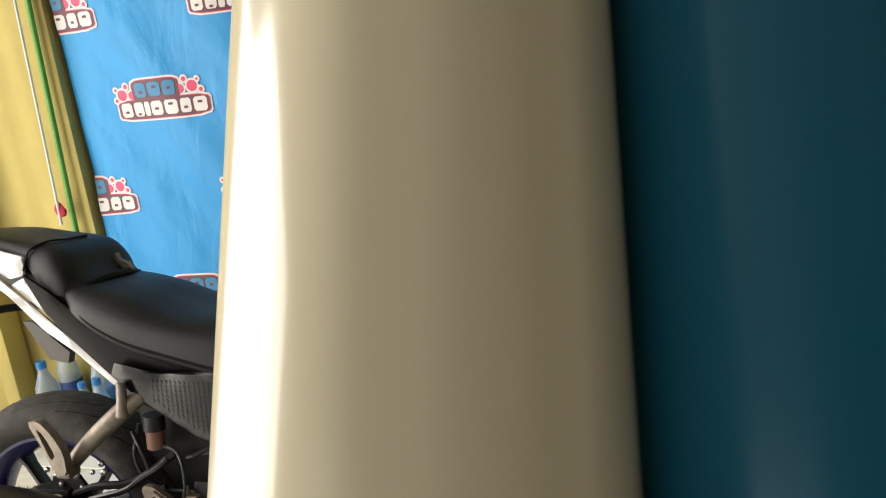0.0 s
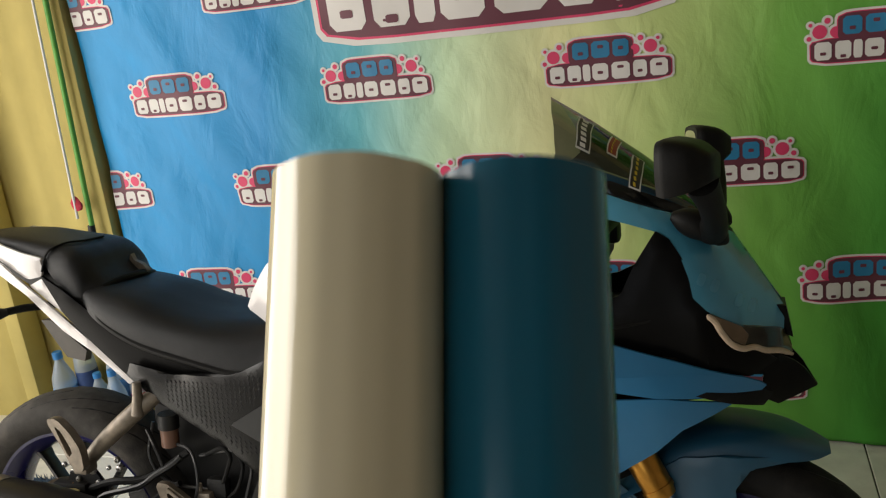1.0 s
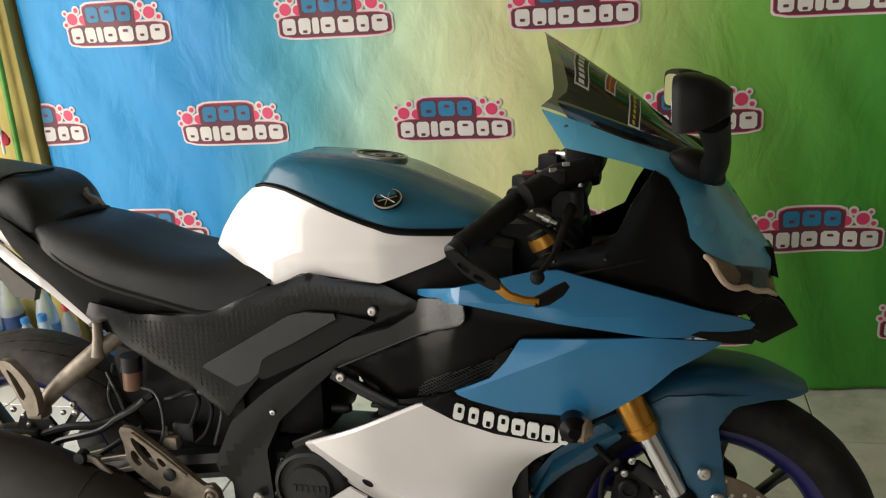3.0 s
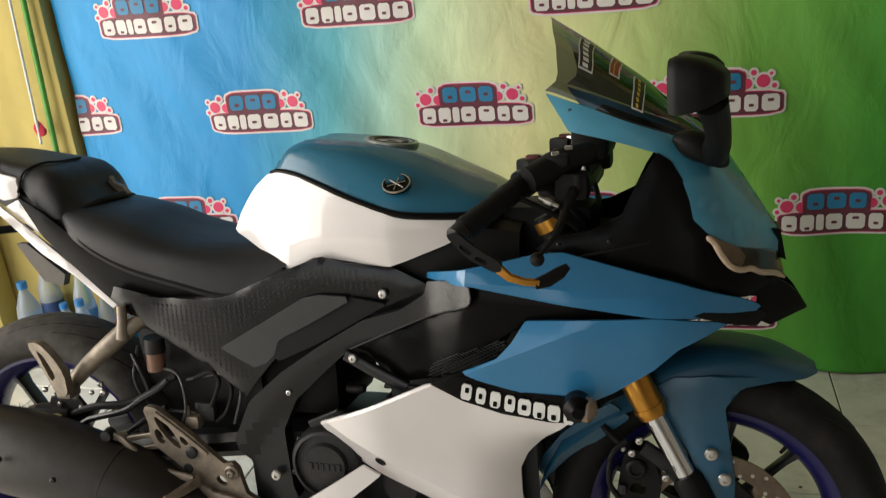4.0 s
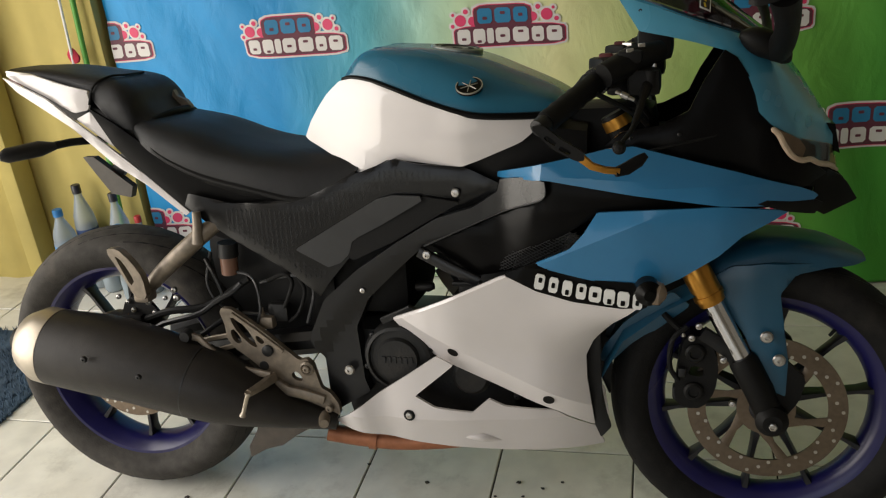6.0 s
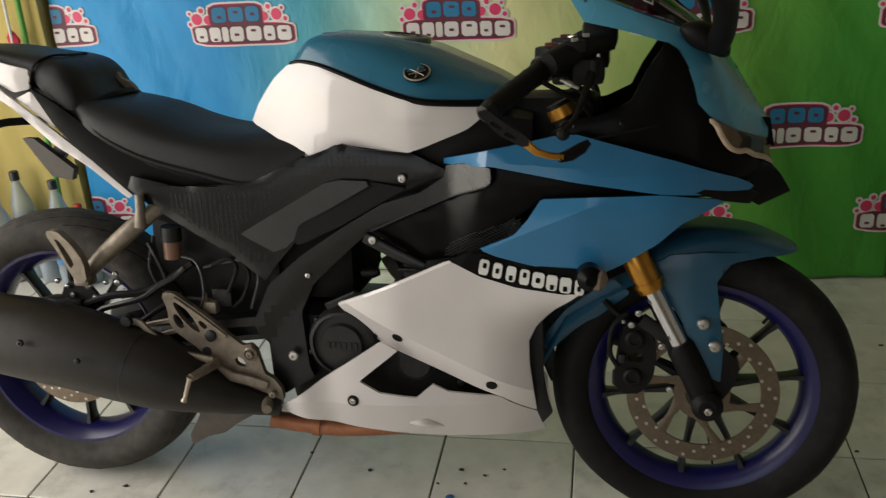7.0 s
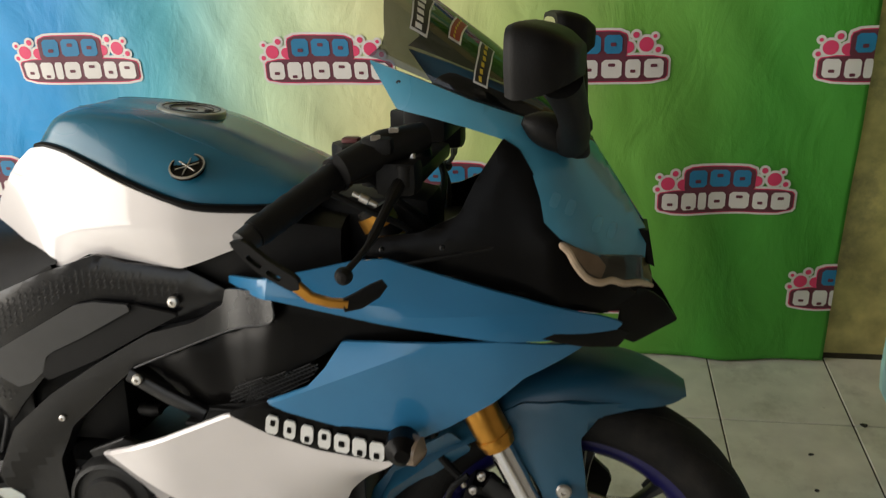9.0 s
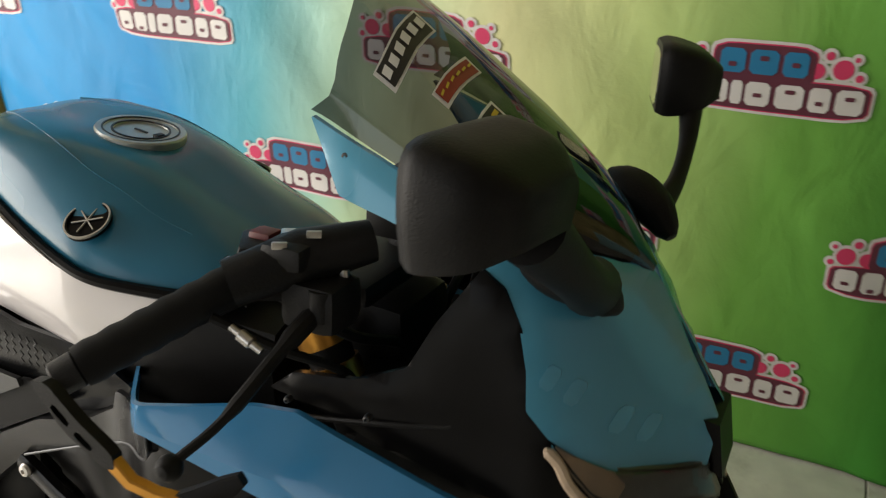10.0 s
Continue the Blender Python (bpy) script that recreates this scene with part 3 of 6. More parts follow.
def wheel(name, ax, az, r, width, rim_r, spokes, disc_r, disc_y, turn, rubber):
    hub = part(name, lathe([(rim_r + 0.006, -width * 0.385), (rim_r + 0.013, -width * 0.365), (rim_r - 0.006, -width * 0.345), (rim_r - 0.022, -width * 0.22), (rim_r - 0.030, -width * 0.1), (rim_r - 0.031, 0), (rim_r - 0.030, width * 0.1), (rim_r - 0.022, width * 0.22), (rim_r - 0.006, width * 0.345), (rim_r + 0.013, width * 0.365), (rim_r + 0.006, width * 0.385)], 72, close=True), M_RIM, bike, "dark blue painted cast wheel", Matrix.Translation((ax, WY, az)))
    w = width / 2
    prof = tyre_profile(r, w, rim_r)
    part("tyre", lathe(prof, 144, close=True), rubber, hub, "worn black road tyre")
    for k in range(spokes):
        a = k * math.tau / spokes + turn
        b = bmesh.new()
        secs = []
        for t, wd, th in ((0.035, 0.011, 0.022), (0.10, 0.0060, 0.015), (rim_r - 0.05, 0.0052, 0.015), (rim_r - 0.022, 0.0085, 0.02)):
            secs.append([b.verts.new((t, yy * th, zz * wd)) for yy, zz in ((-1, -0.6), (-1, 0.6), (-0.6, 1), (0.6, 1), (1, 0.6), (1, -0.6), (0.6, -1), (-0.6, -1))])
        for s0, s1 in zip(secs, secs[1:]):
            for i in range(8):
                b.faces.new((s0[i], s0[(i + 1) % 8], s1[(i + 1) % 8], s1[i]))
        bmesh.ops.transform(b, matrix=Matrix.Rotation(-a, 4, "Y"), verts=b.verts)
        part("spoke", b, M_RIM_DARK, hub)
    part("wheel_hub", lathe([(0.018, -0.055), (0.03, -0.05), (0.042, -0.03), (0.042, 0.03), (0.03, 0.05), (0.018, 0.055)], 32), M_RIM_DARK, hub)
    ro, ri, N = disc_r, disc_r * 0.76, 96
    d = lathe([(ri, -0.002), (ro, -0.002), (ro, 0.002), (ri, 0.002)], N, bm=None, close=True)
    part("brake_disc", d, M_DISC, hub, "drilled steel brake disc with brown tarnish", Matrix.Translation((0, disc_y, 0)))
    for k in range(6):
        a = k * math.tau / 6 + 0.4
        s = tube([(0.042 * math.cos(a), 0, 0.042 * math.sin(a)), (0.072 * math.cos(a + 0.3), 0, 0.072 * math.sin(a + 0.3)), ((ri + 0.006) * math.cos(a + 0.45), 0, (ri + 0.006) * math.sin(a + 0.45))], [0.013, 0.0065, 0.011], sides=8)
        bmesh.ops.transform(s, matrix=Matrix.Diagonal((1, 0.2, 1, 1)), verts=s.verts)
        part("disc_arm", s, M_DISC, hub, "", Matrix.Translation((0, disc_y, 0)))
    part("disc_carrier", lathe([(0.03, -0.003), (0.052, -0.003), (0.052, 0.003), (0.03, 0.003)], 32, close=True), M_DISC, hub, "", Matrix.Translation((0, disc_y, 0)))
    one = bpy.data.meshes.new("drill_hole")
    h = lathe([(0.0033, -0.0032), (0.0033, 0.0032)], 10)
    finish(h)
    h.to_mesh(one)
    h.free()
    one.materials.append(M_STEEL)
    for k in range(42):
        a = k * math.tau / 42
        rr = ro * (0.94, 0.865, 0.79)[k % 3]
        ob = new("drill_hole", one)
        ob.parent = hub
        ob.location = (rr * math.cos(a), disc_y, rr * math.sin(a))
    va = 0.9
    part("valve", tube([((rim_r - 0.012) * math.cos(va), -0.012, (rim_r - 0.012) * math.sin(va)), ((rim_r - 0.042) * math.cos(va), -0.014, (rim_r - 0.042) * math.sin(va))], [0.0042, 0.0030], sides=8), M_RUBBER, hub)
    return hub


GROOVE = [0.0014, 0.0026, 0.0034, 0.0038, 0.0034, 0.0026, 0.0014]


def tread(hub, r, width, rim_r, count, span):
    """Slanted tread grooves: narrow black tubes just proud of the tyre, their colour standing for the channels' shade.
    """
    w = width / 2
    half = [(p, q) for p, q in tyre_profile(r, w, rim_r) if q <= 0 and p > rim_r + 0.5 * (r - rim_r)]
    for k in range(count):
        a0 = k * math.tau / count
        for s in (-1, 1):
            pts = []
            for i in range(7):
                t = i / 6
                y = s * w * (0.10 + 0.72 * t)
                rr = float(np.interp(-abs(y), [q for p, q in half], [p for p, q in half]))
                a = a0 + span * (t ** 1.4) + (0.5 * math.tau / count if s > 0 else 0)
                pts.append(((rr - GROOVE[i] + 0.0008) * math.cos(a), y, (rr - GROOVE[i] + 0.0008) * math.sin(a)))
            part("tread_groove", tube(pts, GROOVE, sides=8), M_DEEP, hub)


front = wheel("front_wheel", FA, FZ, 0.285, 0.100, 0.212, 10, 0.140, -0.048, 0.157, M_TYRE)
rear = wheel("rear_wheel", RA, RZ, 0.305, 0.142, 0.224, 10, 0.126, -0.052, 0.30, M_TYRE_DUST_LIT)
tread(rear, 0.305, 0.142, 0.224, 16, 0.65)
tread(front, 0.285, 0.100, 0.212, 14, 0.5)

# half widths of the body along the bike
W_FAIR = curve_of((0.5, 0.195), (0.65, 0.188), (0.76, 0.192), (0.93, 0.232), (1.1, 0.226), (1.23, 0.208), (1.30, 0.180), (1.375, 0.128), (1.46, 0.05))
W_LOW = curve_of((0.5, 0.170), (0.637, 0.160), (0.75, 0.184), (0.93, 0.172), (1.08, 0.176))
W_BELLY = curve_of((0.49, 0.172), (0.548, 0.200), (0.572, 0.198), (0.596, 0.181), (0.66, 0.190), (0.75, 0.184), (0.90, 0.156), (0.96, 0.136), (1.005, 0.110), (1.04, 0.085))
W_CAP = curve_of((0.70, 0.166), (0.79, 0.165), (0.850, 0.164), (0.885, 0.180), (0.94, 0.222))


def d_up(x, z):
    edge = float(np.interp(x, (0.86, 0.94, 1.08, 1.23, 1.37), (0.742, 0.733, 0.707, 0.687, 0.69)))
    return W_FAIR(x) - 0.006 - 0.55 * max(z - edge - 0.022, 0) - 0.9 * max(0.93 - x, 0)


def d_mid(x, z):
    rise = max(z - 0.584 - 0.441 * (x - 0.919), 0) * 0.915
    return W_FAIR(x) - 0.12 * max(0.66 - z, 0) - 0.008 - 0.42 * min(rise, 0.05) * max(0, min(1, (1.16 - x) / 0.08))


def ease(t):
    t = max(0.0, min(1.0, t))
    return t * t * (3 - 2 * t)


def d_low(x, z):
    fold = 0.466 - 0.50 * (x - 0.647)
    return W_LOW(x) + 0.21 * max(z - 0.40, 0) * max(0, min(1, (x - 0.60) / 0.1)) - 0.5 * max(fold - z, 0) - 3.75 * max(x - 0.90, 0) ** 2 * ease((0.50 - z) / 0.11) - 0.9 * max(z - 0.560 - 0.466 * (x - 0.861), 0)


def d_belly(x, z):
    return W_BELLY(x) - 0.45 * max(0.262 - z, 0)


def d_insert(x, z):
    return min(W_FAIR(x) - 0.12 * max(0.66 - z, 0) - 0.034, W_CAP(x) - 0.004)


def shell(name, outline, depth, mat, label="", thick=0.006, both=True, cell=0.02, soften=1, cut=0.08, roll=0.004, folds=(), lip=True, sharp=35):
    o = rounded(outline, cut, soften) if soften else outline
    ob = part(name, panel(o, depth, thick, cell=cell, roll=roll, folds=folds, lip=lip), mat, bike, label, sharp=sharp)
    if both:
        part(name, panel(o, depth, thick, cell=cell * 2, roll=roll, side=1, folds=folds, lip=lip), mat, bike, label, sharp=sharp)
    return ob


# fairings
shell("upper_fairing", [(0.838, 0.733), (0.930, 0.763), (0.988, 0.773), (1.044, 0.784), (1.085, 0.786), (1.163, 0.764), (1.251, 0.739), (1.350, 0.706), (1.374, 0.694), (1.382, 0.687), (1.372, 0.679), (1.296, 0.682), (1.229, 0.687), (1.080, 0.711), (0.939, 0.738), (0.838, 0.724)], d_up, M_BLUE, "light blue upper fairing panel", cut=0.05, folds=(((0.84, 0.752), (1.36, 0.712)), ((0.93, 0.70), (0.94, 0.80))), sharp=14, lip=False)
shell("side_fairing", [(0.917, 0.588), (0.978, 0.615), (1.002, 0.641), (1.025, 0.677), (1.120, 0.684), (1.230, 0.686), (1.337, 0.669), (1.308, 0.655), (1.260, 0.633), (1.222, 0.600), (1.162, 0.562), (1.118, 0.541), (1.084, 0.554), (1.012, 0.559), (0.944, 0.577)], d_mid, M_BLUE, "light blue side fairing panel", cut=0.05, folds=(((0.919, 0.584), (1.123, 0.674)),), sharp=15, lip=False)
shell("fairing_insert", [(0.935, 0.740), (1.08, 0.718), (1.232, 0.700), (1.31, 0.688), (1.31, 0.672), (1.232, 0.672), (1.024, 0.670), (0.98, 0.642), (0.925, 0.608), (0.880, 0.588), (0.868, 0.560), (0.787, 0.542), (0.709, 0.603), (0.930, 0.697)], d_insert, M_BLACK_GLOSS, "black insert between the blue panels", cut=0.03)
shell("lower_fairing", [(0.629, 0.457), (0.861, 0.565), (0.917, 0.537), (0.974, 0.518), (1.040, 0.508), (1.094, 0.508), (1.048, 0.469), (1.011, 0.424), (0.996, 0.391), (0.997, 0.344), (1.004, 0.287), (1.007, 0.234), (0.945, 0.276), (0.885, 0.302), (0.828, 0.330), (0.766, 0.358), (0.720, 0.376), (0.699, 0.384), (0.680, 0.394), (0.650, 0.427)], d_low, M_WHITE, "pearl white lower fairing panel", cut=0.04, folds=(((0.647, 0.466), (1.001, 0.289)), ((0.629, 0.452), (0.861, 0.560))), sharp=19, cell=0.014, lip=False)
shell("belly_fairing", [(0.497, 0.238), (0.567, 0.287), (0.596, 0.309), (0.720, 0.394), (0.752, 0.376), (0.674, 0.311), (0.712, 0.288), (0.783, 0.278), (0.815, 0.306), (0.845, 0.290), (0.938, 0.277), (1.010, 0.222), (1.021, 0.170), (0.935, 0.176), (0.840, 0.179), (0.731, 0.190), (0.617, 0.206), (0.507, 0.230)], d_belly, M_WHITE, "pearl white belly fairing", cut=0.04, folds=(((0.590, 0.1), (0.590, 0.4)), ((0.5, 0.262), (1.0, 0.262))), sharp=20, cell=0.014, lip=False)
part("belly_lug", tube([(0.735, -0.150, 0.214), (0.770, -0.157, 0.217), (0.795, -0.155, 0.217), (0.812, -0.148, 0.212), (0.830, -0.142, 0.206)], [0.002, 0.006, 0.011, 0.007, 0.002], sides=20), M_WHITE, bike, sharp=70)
shell("fairing_edge", [(1.019, 0.428), (1.019, 0.396), (1.020, 0.305), (1.029, 0.255), (1.038, 0.228), (1.018, 0.204), (1.006, 0.232), (0.994, 0.266), (0.984, 0.312), (0.984, 0.359), (0.996, 0.400)], lambda x, z: 0.108 + 0.08 * max(z - 0.33, 0) - 0.004, M_BLACK, "black inner edge of the fairing")
# added black plate that darkens the fairing opening, in place of the shaded engine
part("fairing_lining", plate([(0.70, 0.30), (0.80, 0.235), (0.96, 0.215), (0.992, 0.30), (0.95, 0.37), (0.80, 0.40)], [], -0.088, -0.080), M_DEEP, bike)
part("guard_flap", plate(rounded([(0.276, 0.161), (0.251, 0.119), (0.252, 0.092), (0.293, 0.116), (0.333, 0.128), (0.364, 0.152), (0.414, 0.182), (0.404, 0.26), (0.3, 0.25)], 0.06), [], -0.094, -0.086), material("dusty_brown_rubber", (0.075, 0.062, 0.050), 0.7, 0, 0.3, 30, dirt=0.3), bike, "dusty brown rubber flap")
shell("decal_band", [(0.862, 0.566), (0.919, 0.589), (0.945, 0.578), (1.012, 0.560), (1.085, 0.556), (1.119, 0.541), (1.106, 0.508), (1.062, 0.505), (0.980, 0.515), (0.917, 0.534)], lambda x, z: d_low(x, z) + 0.004, M_BLACK_GLOSS, "black band with white print", cut=0.04)
# the band's print as plain white bars
for k in range(8):
    t = (k + 0.5) / 8
    cx, cz = 0.914 + 0.190 * t, 0.5595 - 0.052 * t + 0.014 * t * t
    w = (0.017, 0.016, 0.017, 0.017, 0.021, 0.019, 0.020, 0.016)[k]
    a, h = radians(-13 + 9 * t), 0.030
    o = [(cx + (px - w / 2) * math.cos(a) - (pz - h / 2) * math.sin(a), cz + (px - w / 2) * math.sin(a) + (pz - h / 2) * math.cos(a)) for px, pz in block(0, 0, w, h)]
    part("print_bar", panel(o, lambda x, z: d_low(x, z) + 0.0095, 0.003, lip=False, cell=0.02), M_LETTER, bike)
    o = [(cx + (px - w * (0.12, 0.2, 0.16, 0.2, 0.2, 0.14, 0.2, 0.2)[k]) * math.cos(a) - (pz - h * (0.05, 0.18, 0.42, 0.02, 0.18, 0.45, 0.40, 0.25)[k]) * math.sin(a), cz + (px - w * 0.2) * math.sin(a) + (pz - h * (0.05, 0.18, 0.42, 0.02, 0.18, 0.45, 0.40, 0.25)[k]) * math.cos(a)) for px, pz in block(0, 0, w * 0.38, h * 0.34)]
    part("print_slit", panel(o, lambda x, z: d_low(x, z) + 0.0102, 0.003, lip=False, cell=0.02), M_BLACK_GLOSS, bike)
# fasteners and fixing holes
def on_panel(depth, x, z, lift=0.0):
    """A place on the bike's right skin, with -y turned to look straight out of it."""
    e = 0.003
    n = Vector(((depth(x - e, z) - depth(x + e, z)) / (2 * e), -1, (depth(x, z - e) - depth(x, z + e)) / (2 * e))).normalized()
    return Matrix.Translation(Vector((x, -depth(x, z), z)) + n * lift) @ Vector((0, -1, 0)).rotation_difference(n).to_matrix().to_4x4()


# near-black discs on the skin stand in for the shade inside the fixing holes
for x, z in ((0.751, 0.400), (0.927, 0.306)):
    part("fixing_recess", lathe([(0.0108, 0.004), (0.0108, -0.0004), (0.0100, -0.0008), (0.0090, -0.0006), (0.001, -0.0006)], 24), M_DEEP, bike, m=on_panel(d_low, x, z, 0.0008))
for x, y, z, r in ((0.768, -0.150, 0.701, 0.0085), (0.712, -0.170, 0.589, 0.0085), (0.531, -0.153, 0.343, 0.0105), (0.575, -0.155, 0.512, 0.006), (1.311, -0.108, 0.428, 0.0115), (1.333, -0.111, 0.386, 0.0115)):
    bolt(bike, x, y, z, r)
part("fixing_recess", lathe([(0.0115, 0.004), (0.0115, -0.0004), (0.0105, -0.0008), (0.0095, -0.0006), (0.001, -0.0006)], 24), M_DEEP, bike, m=on_panel(d_belly, 0.660, 0.270, 0.0004))
bolt(bike, 0.660, -d_belly(0.66, 0.27) + 0.001, 0.270, 0.0070)

# air grille in the insert: crossed bars
GRILLE = [(0.847, 0.577), (0.872, 0.600), (0.965, 0.635), (0.992, 0.646), (0.989, 0.632), (0.973, 0.611), (0.914, 0.583), (0.857, 0.562), (0.845, 0.559)]
for k in range(90):
    c = k * 0.0058
    for s in (1, -1):
        run = []
        for i in range(60):
            x = 0.84 + 0.16 * i / 59
            z = 0.44 + c + s * 0.55 * (x - 0.92)
            if inside(x, z, GRILLE):
                run.append((x, -d_insert(x, z) - 0.003, z))
        if len(run) > 3:
            part("grille_bar", tube([run[0], run[-1]], 0.0006, sides=5), M_GREY, bike)

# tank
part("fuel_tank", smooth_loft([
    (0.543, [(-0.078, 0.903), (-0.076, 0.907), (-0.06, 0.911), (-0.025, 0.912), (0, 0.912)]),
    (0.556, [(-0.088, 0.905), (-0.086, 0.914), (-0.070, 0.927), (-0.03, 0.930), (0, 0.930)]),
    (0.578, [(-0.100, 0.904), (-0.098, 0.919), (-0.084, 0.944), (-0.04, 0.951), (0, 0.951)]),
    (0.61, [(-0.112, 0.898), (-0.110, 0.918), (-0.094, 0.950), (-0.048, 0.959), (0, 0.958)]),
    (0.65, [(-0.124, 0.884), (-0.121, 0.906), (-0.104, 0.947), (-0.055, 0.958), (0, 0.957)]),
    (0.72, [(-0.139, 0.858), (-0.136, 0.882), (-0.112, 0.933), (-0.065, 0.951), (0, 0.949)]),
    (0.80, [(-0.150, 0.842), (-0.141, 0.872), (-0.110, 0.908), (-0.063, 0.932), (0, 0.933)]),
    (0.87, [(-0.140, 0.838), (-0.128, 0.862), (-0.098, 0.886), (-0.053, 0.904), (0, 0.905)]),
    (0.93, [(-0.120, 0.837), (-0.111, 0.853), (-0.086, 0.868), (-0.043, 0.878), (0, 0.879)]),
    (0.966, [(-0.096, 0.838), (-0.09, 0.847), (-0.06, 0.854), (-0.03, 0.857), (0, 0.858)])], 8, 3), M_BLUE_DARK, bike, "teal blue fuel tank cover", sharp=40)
W_TANK = curve_of((0.455, 0.068), (0.48, 0.080), (0.52, 0.096), (0.56, 0.112), (0.62, 0.132), (0.70, 0.148), (0.785, 0.160), (0.88, 0.142), (0.95, 0.122), (1.0, 0.106))
shell("tank_side", [(0.449, 0.794), (0.467, 0.828), (0.490, 0.856), (0.513, 0.881), (0.540, 0.903), (0.566, 0.907), (0.598, 0.905), (0.655, 0.886), (0.720, 0.862), (0.775, 0.844), (0.815, 0.836), (0.850, 0.833), (0.925, 0.831), (0.918, 0.812), (0.888, 0.788), (0.810, 0.757), (0.778, 0.746), (0.734, 0.750), (0.640, 0.761), (0.575, 0.731), (0.530, 0.755)], lambda x, z: W_TANK(x) - 0.35 * max(z - 0.875, 0) - 0.4 * max(0.79 - z, 0) * max(0, min(1, (x - 0.55) / 0.16)), M_WHITE, "pearl white tank side cover", cut=0.10, lip=False, folds=(((0.784, 0.7), (0.787, 0.9)), ((0.46, 0.80), (0.60, 0.775))), sharp=22)
edge_line = [(0.545, -0.086, 0.905), (0.566, -0.098, 0.909), (0.605, -0.113, 0.904), (0.655, -0.128, 0.888), (0.720, -0.143, 0.864), (0.775, -0.152, 0.847), (0.815, -0.156, 0.839), (0.86, -0.149, 0.836), (0.92, -0.131, 0.834), (0.962, -0.104, 0.836)]
for s in (-1, 1):
    part("tank_trim", tube(smooth_path([(x, -s * y, z) for x, y, z in edge_line], 4), [0.0042 + 0.0026 * k / 36 for k in range(37)], sides=8), M_BLACK_GLOSS, bike, "black trim strip")
part("tank_core", smooth_loft([(0.5, [(-0.06, 0.78), (-0.06, 0.84), (0, 0.85)]), (0.65, [(-0.11, 0.74), (-0.115, 0.87), (0, 0.88)]), (0.85, [(-0.12, 0.70), (-0.128, 0.825), (0, 0.835)]), (1.0, [(-0.10, 0.70), (-0.1, 0.80), (0, 0.81)])], 3, 3), M_DEEP, bike)
cap = part("fuel_cap", lathe([(0.001, -0.001), (0.030, -0.001), (0.031, 0.0006), (0.040, 0.0006), (0.041, 0.002), (0.0485, 0.002), (0.050, 0.0), (0.050, -0.008)], 40), material("dull_cap", (0.40, 0.42, 0.39), 0.36, 0.6, 0.1, 60), bike, "dull steel fuel filler cap", Matrix.Translation((0.748, 0, 0.9488)) @ Matrix.Rotation(radians(8), 4, "Y") @ Matrix.Rotation(radians(90), 4, "X"))
part("cap_lock", box_bm(-0.009, -0.002, -0.0015, 0.009, 0.0005, 0.0015, 0.0004), M_BLACK, cap)
part("cap_groove", lathe([(0.0300, 0.0006), (0.0300, 0.0018), (0.0322, 0.0018), (0.0322, 0.0006)], 40, close=True), M_BLACK, cap)
part("cap_groove", lathe([(0.0405, 0.001), (0.0405, 0.0026), (0.0425, 0.0026), (0.0425, 0.001)], 40, close=True), M_BLACK, cap)
part("cap_hinge", box_bm(0.022, -0.001, -0.006, 0.029, 0.003, 0.006, 0.001), M_BLACK, cap)
for s in (-1, 1):
    part("tank_crease", tube(smooth_path([(0.600, s * 0.053, 0.9585), (0.63, s * 0.0600, 0.9583), (0.713, s * 0.087, 0.9478), (0.77, s * 0.097, 0.9280), (0.813, s * 0.096, 0.9120), (0.854, s * 0.095, 0.8935), (0.894, s * 0.090, 0.8805)], 6), 0.0009, sides=8), M_BLUE_DARK, bike)
for s in (-1, 1):
    em = part("tank_emblem", lathe([(0.001, -0.0005), (0.019, -0.0005), (0.0195, -0.003), (0.022, -0.003), (0.0225, 0.002)], 36), M_BLACK_GLOSS, bike, "round black emblem with silver rim", Matrix.Translation((0.799, s * 0.1325, 0.8875)) @ (Matrix.Rotation(radians(-58), 4, "X") if s < 0 else Matrix.Rotation(radians(180 + 58), 4, "X")) @ Matrix.Rotation(radians(3), 4, "Z") @ Matrix.Scale(1.08, 4))
    part("emblem_ring", lathe([(0.0208, -0.0034), (0.0224, -0.0034), (0.0224, -0.001), (0.0208, -0.001)], 36, close=True), M_BADGE, em)
    for k in range(3):
        part("emblem_bar", strut([(0.015 * math.cos(k * math.pi / 3 + 0.5), -0.002, 0.015 * math.sin(k * math.pi / 3 + 0.5)), (-0.015 * math.cos(k * math.pi / 3 + 0.5), -0.002, -0.015 * math.sin(k * math.pi / 3 + 0.5))], 0.0013, 0.0015), M_BADGE, em)

# seats
part("rider_seat", smooth_loft([
    (0.075, [(-0.095, 0.832), (-0.095, 0.840), (-0.08, 0.846), (-0.04, 0.848), (0, 0.848)]),
    (0.13, [(-0.128, 0.786), (-0.124, 0.815), (-0.10, 0.836), (-0.05, 0.844), (0, 0.845)]),
    (0.22, [(-0.142, 0.742), (-0.137, 0.785), (-0.105, 0.815), (-0.05, 0.827), (0, 0.828)]),
    (0.30, [(-0.145, 0.720), (-0.138, 0.764), (-0.104, 0.788), (-0.05, 0.797), (0, 0.798)]),
    (0.37, [(-0.146, 0.708), (-0.136, 0.752), (-0.10, 0.773), (-0.05, 0.780), (0, 0.780)]),
    (0.46, [(-0.143, 0.690), (-0.127, 0.742), (-0.085, 0.768), (-0.04, 0.774), (0, 0.774)]),
    (0.52, [(-0.131, 0.713), (-0.112, 0.750), (-0.075, 0.772), (-0.035, 0.778), (0, 0.778)]),
    (0.57, [(-0.116, 0.738), (-0.097, 0.762), (-0.065, 0.780), (-0.03, 0.784), (0, 0.784)])]), M_SEAT, bike, "black vinyl rider seat", sharp=60)
